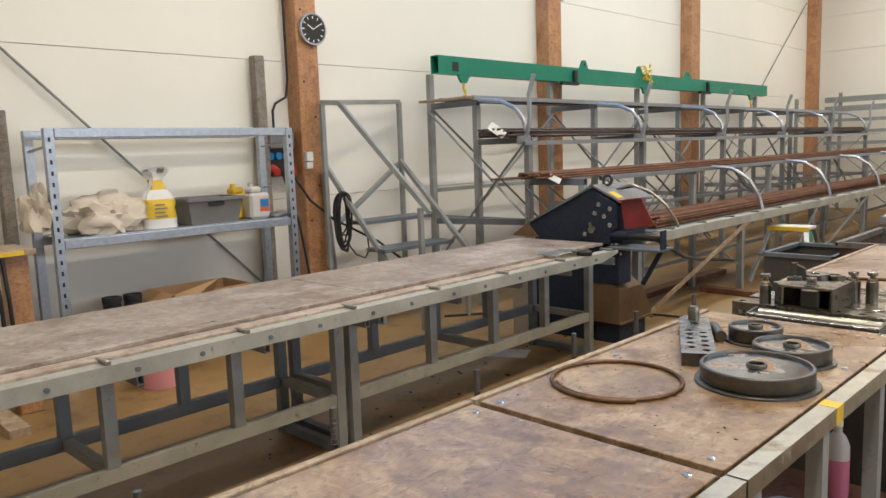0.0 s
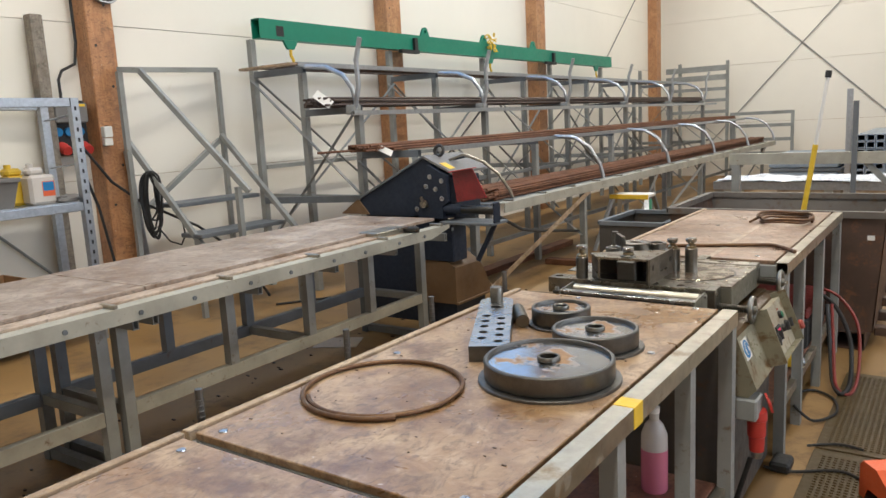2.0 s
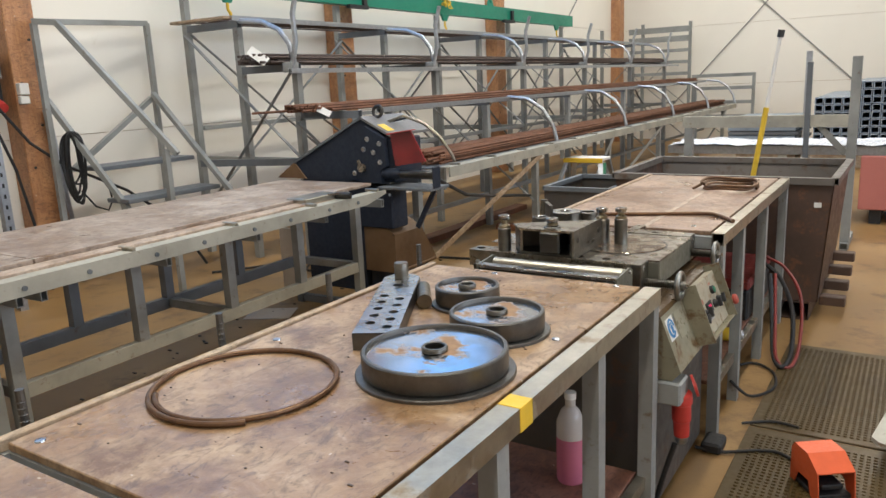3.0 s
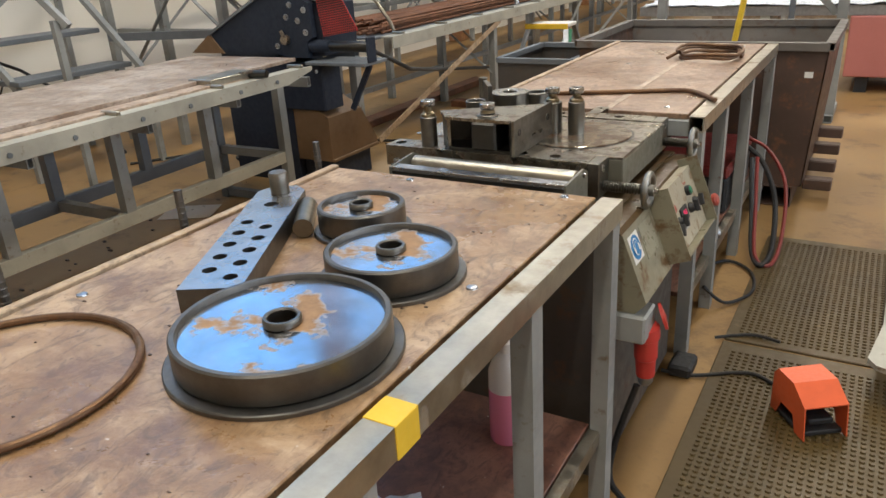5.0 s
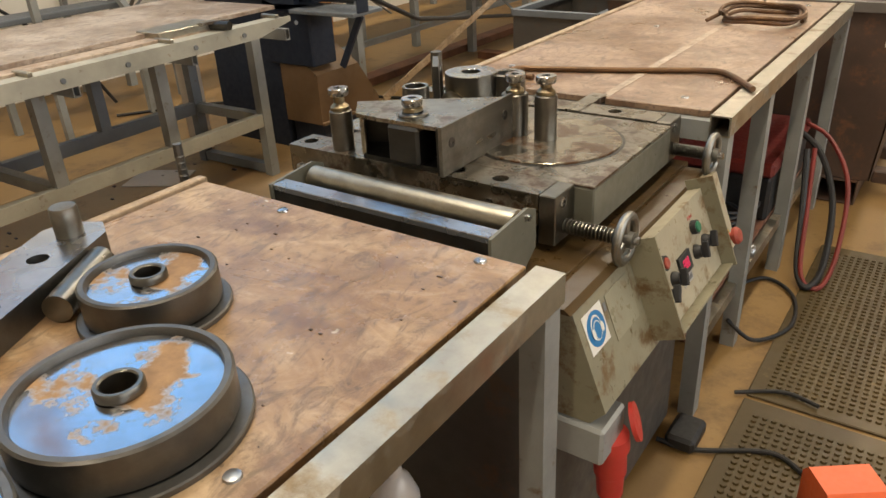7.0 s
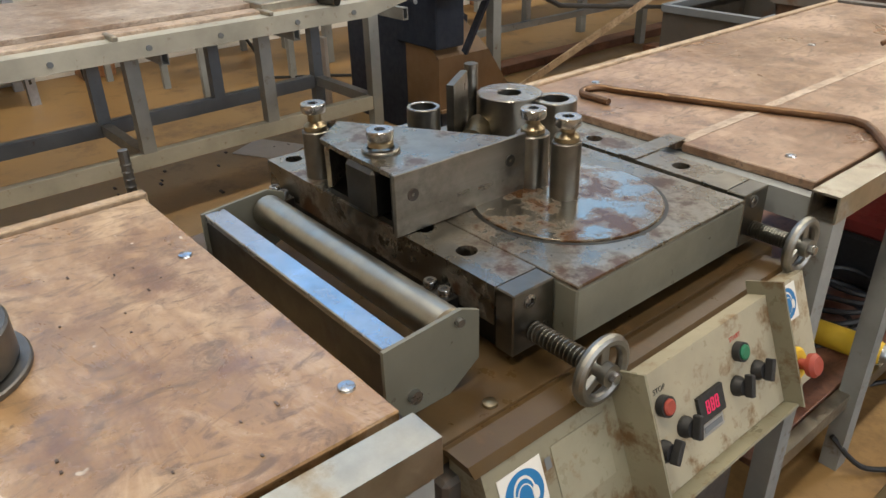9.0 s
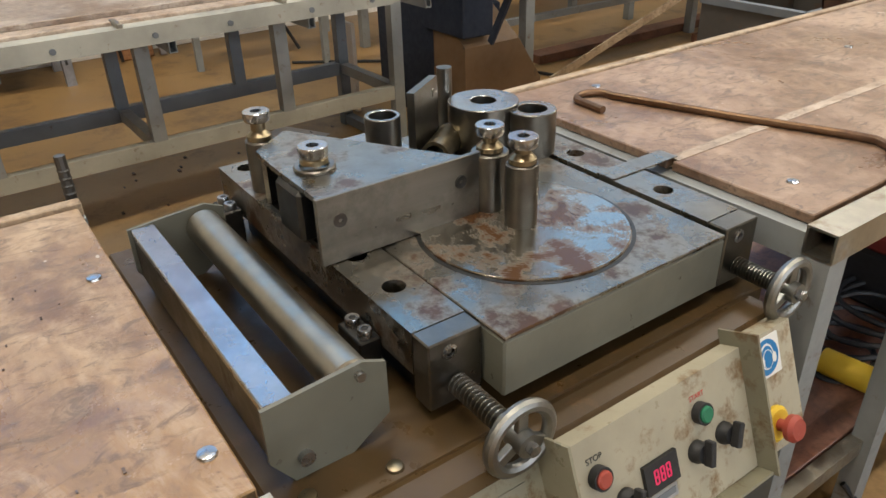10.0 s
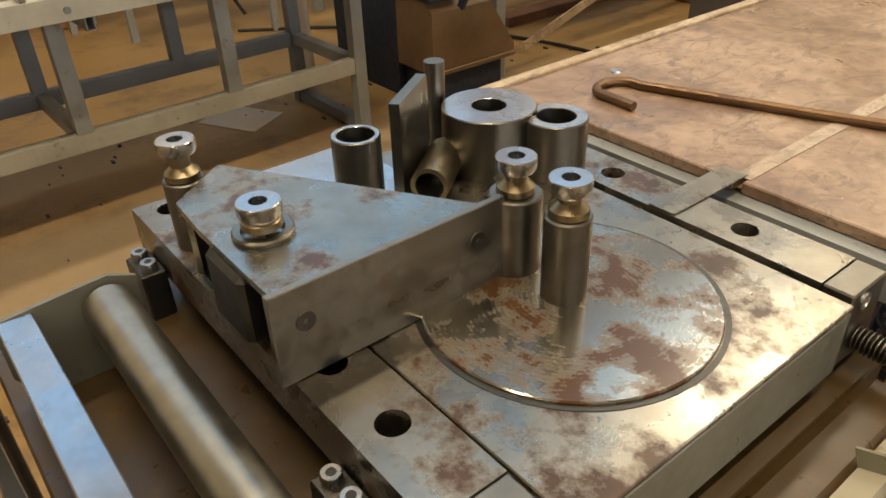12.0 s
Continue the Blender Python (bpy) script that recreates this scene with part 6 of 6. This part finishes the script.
def cable(name, pts, r, material, label, category="cable"):
    """A cable along a smoothed line."""
    P = [Vector(p) for p in pts]
    out = []
    for i in range(len(P) - 1):
        p0, p1, p2, p3 = P[max(i - 1, 0)], P[i], P[i + 1], P[min(i + 2, len(P) - 1)]
        for s in range(7):
            t = s / 7
            out.append(0.5 * ((2 * p1) + (p2 - p0) * t + (2 * p0 - 5 * p1 + 4 * p2 - p3) * t * t + (3 * p1 - p0 - 3 * p2 + p3) * t ** 3))
    out.append(P[-1])
    return solo(name, rod(B(), out, r, 8), material, label, category, smooth=True)


cable("red_hose", [(-0.15, 5.95, 0.46), (-0.03, 5.90, 0.42), (0.08, 5.75, 0.30), (0.11, 5.55, 0.10), (0.09, 5.40, 0.022), (0.02, 5.42, 0.05), (-0.02, 5.60, 0.20), (-0.06, 5.80, 0.40)], 0.009, M_DARKRED, "dark red welding hose looping to the floor", "hose")
cable("black_hose", [(-0.15, 5.85, 0.46), (-0.04, 5.82, 0.38), (0.05, 5.68, 0.24), (0.08, 5.48, 0.07), (0.05, 5.38, 0.022), (0.0, 5.45, 0.06), (-0.04, 5.62, 0.22), (-0.08, 5.75, 0.41)], 0.012, M_BLACK, "black hose looping to the floor", "hose")
cable("floor_cable", [(0.29, 4.34, 0.05), (0.24, 4.40, 0.022), (0.15, 4.44, 0.02), (-0.02, 4.36, 0.012), (-0.12, 4.34, 0.02)], 0.007, M_BLACK, "black pedal cable lying on the floor")
cable("floor_cable", [(-0.10, 4.9, 0.10), (-0.02, 4.95, 0.02), (0.06, 5.10, 0.018), (0.02, 5.32, 0.012), (-0.10, 5.40, 0.012), (-0.2, 5.2, 0.02)], 0.007, M_BLACK, "thin black cable lying in a loop on the floor")
cable("floor_cable", [(-0.05, 3.765, 0.315), (-0.10, 3.76, 0.12), (-0.10, 3.72, 0.012), (-0.01, 3.62, 0.010), (-0.06, 3.52, 0.010), (-0.2, 3.6, 0.010)], 0.009, M_BLACK, "black supply cable from the red plug")
cable("floor_cable", [(0.0, 4.66, 0.012), (0.12, 4.72, 0.02), (0.22, 4.70, 0.022)], 0.006, M_BLACK, "thin cable across the mat joint")
cable("floor_cable", [(-4.5, 5.6, 0.012), (-4.0, 6.2, 0.012), (-3.7, 6.0, 0.012), (-3.3, 6.7, 0.012), (-2.2, 6.9, 0.012), (-1.4, 6.6, 0.012)], 0.010, M_BLACK, "black cable lying across the floor")
solo("black_block", box(B(), -0.10, -0.02, 4.34, 4.46, 0.0, 0.045, 0.01), M_BLACK, "black rubber block at the bench leg", "rubber block")


def button_mat(x0, x1, y0, y1):
    t = thing("floor_mat", ((x0 + x1) / 2, (y0 + y1) / 2, 0), "brown anti-fatigue rubber mat with raised studs", "floor mat", "floor mats")
    part("mat_base", box(B(), x0, x1, y0, y1, 0.0005, 0.010, 0.003), M_MAT, t)
    V, F = [], []
    nx, ny = int((x1 - x0 - 0.08) / 0.024), int((y1 - y0 - 0.08) / 0.024)
    for i in range(nx):
        for j in range(ny):
            cx, cy, r, h = x0 + 0.05 + 0.024 * i, y0 + 0.05 + 0.024 * j, 0.0080, 0.0155
            o = len(V)
            for rr, z in ((r, 0.0099), (r * 0.75, h)):
                V += [(cx + rr * sx, cy + rr * sy, z) for sx, sy in ((-1, -0.45), (-0.45, -1), (0.45, -1), (1, -0.45), (1, 0.45), (0.45, 1), (-0.45, 1), (-1, 0.45))]
            F += [(o + k, o + (k + 1) % 8, o + 8 + (k + 1) % 8, o + 8 + k) for k in range(8)] + [tuple(o + 8 + k for k in range(8))]
    base = Vector(t.location)
    me = bpy.data.meshes.new("studs")
    me.from_pydata([Vector(v) - base for v in V], [], F)
    me.materials.append(M_MAT)
    ob = new("studs", me)
    ob.parent = t
    tagged(ob, kind="stuff")


button_mat(0.03, 1.13, 3.50, 4.655)
button_mat(0.03, 1.13, 4.675, 5.80)

# foot pedal
fp = thing("foot_pedal", (0.35, 4.25, 0.0155), "orange-red foot pedal with a steel hood on the mat", "foot pedal", turn=36)
bx0, bx1, by0, by1, bz = 0.285, 0.415, 4.155, 4.335, 0.0158
part("pedal_base", box(B(), bx0, bx1, by0 + 0.01, by1, bz, bz + 0.016, 0.003), M_BLACK, fp)
hoodp = [(by0 + 0.005, 0.105), (by0 + 0.075, 0.150), (by1 - 0.02, 0.150), (by1, 0.125), (by1, 0.018)]
bm = B()
for (ya, za), (yb, zb) in zip(hoodp, hoodp[1:]):
    extrude_poly(bm, [(bx0, ya, bz + za), (bx0, yb, bz + zb), (bx1, yb, bz + zb), (bx1, ya, bz + za)], (0, 0.0, -0.004))
part("hood", bm, M_ORANGE, fp, "orange hood")
for x in (bx0 - 0.004, bx1):
    part("hood_side", extrude_poly(B(), [(x, by0 - 0.01, bz), (x, by0 + 0.04, bz), (x, by0 + 0.06, bz + 0.05), (x, by0 + 0.13, bz + 0.05), (x, by0 + 0.15, bz), (x, by1, bz), (x, by1, bz + 0.125), (x, by1 - 0.02, bz + 0.150), (x, by0 + 0.075, bz + 0.150), (x, by0 + 0.005, bz + 0.105)], (0.004, 0, 0)), M_ORANGE, fp, "orange side cheek")
trd = box(B(), 0.31, 0.39, 4.175, 4.32, bz + 0.03, bz + 0.05, 0.004)
part("treadle", trd, M_BLACK, fp, "black treadle")

# small trolley at the edge of the mats
ty = thing("tool_trolley", (0.95, 5.0, 0.0155), "low trolley with a pale plate and black castors", "trolley")
part("plate", extrude_poly(B(), [(0.56, 4.40, 0.137), (0.515, 4.42, 0.137), (0.492, 4.46, 0.137), (0.53, 4.72, 0.137), (0.56, 6.10, 0.137), (1.20, 6.10, 0.137), (1.20, 4.40, 0.137)], (0, 0, 0.018)), M_BEAM, ty, "pale steel plate")
for y in (4.78, 5.96):
    part("castor", lathe(B(), [(0.02, -0.02), (0.055, -0.02), (0.06, -0.012), (0.06, 0.012), (0.055, 0.02), (0.02, 0.02)], at(0.66, y, 0.0765) @ Matrix.Rotation(radians(90), 4, "Y"), 24, True), M_BLACK, ty, "black castor", smooth=True)

# ---- skips, stool, and goods behind the benches ----
sk = thing("scrap_skip", (-0.62, 6.8, 0), "large rusty brown steel scrap skip", "skip")
SX0, SX1, SY0, SY1, SZT = -1.16, 0.16, 6.30, 7.36, 0.845
rim = [(SX0, SY0), (SX1, SY0), (SX1, SY1), (SX0, SY1)]
foot = [(SX0 + 0.12, SY0 + 0.0), (SX1 - 0.05, SY0 + 0.0), (SX1 - 0.05, SY1 - 0.12), (SX0 + 0.12, SY1 - 0.12)]
for k in range(4):
    j = (k + 1) % 4
    a, b, c, d = (Vector((*rim[k], SZT)), Vector((*rim[j], SZT)), Vector((*foot[j], 0.12)), Vector((*foot[k], 0.12)))
    nn = (b - a).cross(d - a).normalized() * 0.006
    part("skip_wall", extrude_poly(B(), [a, b, c, d], nn), M_SKIP if k != 2 else M_SKIPIN, sk, "rusty skip wall")
    part("skip_rim", hollow(B(), a + Vector((0, 0, 0.01)), b + Vector((0, 0, 0.01)), 0.045, 0.04), M_SKIPIN, sk)
part("skip_floor", box(B(), SX0 + 0.12, SX1 - 0.06, SY0 + 0.01, SY1 - 0.12, 0.115, 0.125), M_SKIPIN, sk)
for x in (SX0 + 0.35, SX1 - 0.18):
    part("fork_pocket", hollow(B(), (x, SY0 - 0.02, 0.06), (x, SY1 - 0.05, 0.06), 0.18, 0.11), M_SKIP, sk)
for k in range(4):
    part("side_lug", box(B(), SX1 - 0.055, SX1 + 0.09, 6.45 + 0.2 * k, 6.53 + 0.2 * k, 0.06 + 0.05 * k, 0.12 + 0.05 * k, 0.006), M_SKIP, sk)
part("mark", box(B(), SX1 - 0.10, SX1 - 0.06, SY0 - 0.008, SY0 - 0.0065, 0.70, 0.73), M_WHITE, sk)
tip = thing("dark_tray", (-1.44, 6.65, 0), "dark steel waste tray beside the bench", "tray")
for a, b in (((-1.68, 6.30), (-1.20, 6.30)), ((-1.20, 6.30), (-1.20, 7.0)), ((-1.20, 7.0), (-1.68, 7.0)), ((-1.68, 7.0), (-1.68, 6.30))):
    part("tray_wall", bar(B(), (a[0], a[1], 0.37), (b[0], b[1], 0.37), 0.008, 0.73), M_CABINET, tip)
    part("tray_rim", hollow(B(), (a[0], a[1], 0.75), (b[0], b[1], 0.75), 0.035, 0.03), M_FRAME_DARK, tip)

sl = thing("step_stool", (-2.55, 9.4, 0), "small aluminium step stool with yellow top edge", "step stool")
part("top_step", box(B(), -2.80, -2.36, 9.25, 9.52, 0.60, 0.635, 0.006), M_WHITE, sl, "pale top step")
part("yellow_trim", box(B(), -2.81, -2.35, 9.235, 9.249, 0.585, 0.637, 0.004), M_YELLOW, sl, "yellow front trim")
for x0, x1 in ((-2.78, -2.92), (-2.38, -2.30)):
    for y0, y1 in ((9.27, 9.05), (9.5, 9.75)):
        part("leg", hollow(B(), (x1, y1, 0.0), (x0, y0, 0.60), 0.05, 0.025), M_GALV, sl)
part("step", box(B(), -2.85, -2.34, 9.08, 9.22, 0.30, 0.33, 0.004), M_GALV, sl)
part("green_side", bar(B(), (-2.36, 9.30, 0.58), (-2.33, 9.20, 0.36), 0.06, 0.01), M_GREENHARD, sl)

tf = thing("profile_stand", (-0.6, 8.45, 0), "grey steel stand with uprights and a cross beam", "steel stand")
part("upright", hollow(B(), (0.09, 8.43, 0), (0.09, 8.43, 1.58), 0.07, 0.07), M_FRAME, tf)
part("upright", hollow(B(), (-0.246, 8.38, 0.0), (-0.246, 8.38, 1.55), 0.04, 0.04), M_FRAME_DARK, tf)
part("upright", hollow(B(), (-1.22, 8.43, 0.0), (-1.22, 8.43, 1.02), 0.07, 0.07), M_FRAME, tf)
part("cross_beam", hollow(B(), (-1.275, 8.43, 1.07), (0.055, 8.43, 1.07), 0.06, 0.10), M_BEAM, tf)
part("brace", bar(B(), (0.05, 8.43, 0.80), (-0.16, 8.43, 1.03), 0.05, 0.01, (0, 1, 0)), M_FRAME, tf)
part("base", hollow(B(), (0.09, 8.35, 0.03), (0.09, 8.9, 0.03), 0.06, 0.06), M_FRAME, tf)
cr = thing("red_container", (1.2, 10.1, 0), "faded red metal container on feet", "container")
part("container_body", box(B(), 0.10, 2.3, 9.60, 10.6, 0.14, 0.66, 0.01), M_CRATERED, cr)
for x in (0.2, 2.1):
    part("skid", box(B(), x, x + 0.1, 9.65, 10.55, 0.0, 0.139), M_BLACK, cr)
wr = thing("wrapped_bundle", (0.2, 9.9, 0.66), "long bundle of profiles wrapped in clear plastic film", "wrapped bundle")
for k in range(6):
    part("profile", hollow(B(), (-1.75, 9.68 + 0.11 * k, 0.705), (2.3, 9.68 + 0.11 * k, 0.705), 0.09, 0.085), M_GALV, wr)
bm = B()
bmesh.ops.create_grid(bm, x_segments=60, y_segments=12, size=0.5)
for v in bm.verts:
    v.co = Vector((0.25 + v.co.x * 3.9, 9.96 + v.co.y * 0.72, 0.765 + 0.03 * noise.noise(Vector((v.co.x * 14, v.co.y * 6, 1))) + 0.014 * noise.noise(Vector((v.co.x * 45, v.co.y * 16, 4)))))
bmesh.ops.solidify(bm, geom=bm.faces, thickness=0.003)
part("film", bm, M_GLASSWRAP, wr, "wrinkled clear film")
for x in (-1.6, -0.6):
    part("trestle", hollow(B(), (x, 9.95, 0.0), (x, 9.95, 0.66), 0.08, 0.6), M_BEAM, wr)
mp = thing("measuring_pole", (-0.44, 7.2, 0.13), "slim pole with yellow lower and white upper half", "pole")
d0, d1 = Vector((-0.53, 7.2, 0.13)), Vector((-0.303, 7.2, 1.77))
part("yellow_half", rod(B(), [d0, d0.lerp(d1, 0.68)], 0.019, 10), M_YELLOW, mp)
part("white_half", rod(B(), [d0.lerp(d1, 0.68), d0.lerp(d1, 0.97)], 0.012, 10), M_WHITE, mp)
part("black_tip", rod(B(), [d0.lerp(d1, 0.97), d1], 0.022, 10), M_BLACK, mp)

ps = thing("profile_stack", (0.4, 14.5, 0), "tall stack of blue-grey steel profiles on timbers", "profile stack")
for row in range(9):
    for k in range(15):
        if row > 6 and k < 4:
            continue
        part("profile", hollow(B(), (-0.75 + 0.125 * k, 14.0, 0.36 + 0.108 * row), (-0.75 + 0.125 * k, 17.0, 0.36 + 0.108 * row), 0.115, 0.10, 0.012), M_WRAPBLUE, ps)
for y in (14.2, 16.6):
    part("timber", box(B(), -0.85, 1.15, y, y + 0.12, 0.0, 0.305), M_PALEWOOD, ps)
for x in (-0.95, 1.2):
    part("stake", hollow(B(), (x, 14.3, 0), (x, 14.3, 1.75), 0.08, 0.08), M_GALV, ps)
ps2 = thing("plank_stack", (-1.7, 15.5, 0), "low stack of dark boards and profiles", "plank stack")
for row in range(6):
    part("board", box(B(), -2.2, -1.1 - 0.05 * (row % 2), 14.8, 16.5, 0.3 + 0.07 * row, 0.355 + 0.07 * row, 0.004), M_WRAPBLUE if row % 2 else M_FRAME_DARK, ps2)
for y in (15.0, 16.2):
    part("timber", box(B(), -2.1, -1.2, y, y + 0.1, 0.0, 0.299), M_PALEWOOD, ps2)

# loose things on the floor
solo("sheet_on_floor", box(B(), -0.16, 0.16, -0.12, 0.12, 0.0, 0.004), M_SACK, "pale sheet of board lying on the floor", "sheet").matrix_world = pose(-3.16, 4.97, 0.001, 0, 0, 28)
solo("floor_plank", box(B(), -3.1, -2.35, 8.15, 8.27, 0.0, 0.06, 0.004), M_RUST, "brown timber lying on the floor", "plank")
solo("floor_plank", box(B(), -3.5, -3.35, 6.9, 9.4, 0.0, 0.06, 0.004), M_RUST, "brown timber lying on the floor", "plank")
db = B()
rng = random.Random(9)
for k in range(160):
    x, y = rng.uniform(-3.3, -1.1), rng.uniform(2.5, 7.0)
    s = rng.uniform(0.004, 0.014)
    box(db, x, x + s * rng.uniform(1, 3), y, y + s, 0.0, s * 0.6)
solo("floor_debris", db, M_DARKBAR, "small dark scraps scattered on the floor", "debris", "stuff")

fl = B()
rng = random.Random(4)
for k in range(90):
    x, y = rng.uniform(-0.84, -0.16), rng.uniform(2.2, 3.6)
    s = rng.uniform(0.0012, 0.0035)
    box(fl, x, x + s * rng.uniform(1, 3), y, y + s, 0.8801, 0.8801 + s * 0.5)
solo("bench_scale", fl, M_DARKBAR, "dark mill scale flakes scattered on the bench", "debris", "stuff")
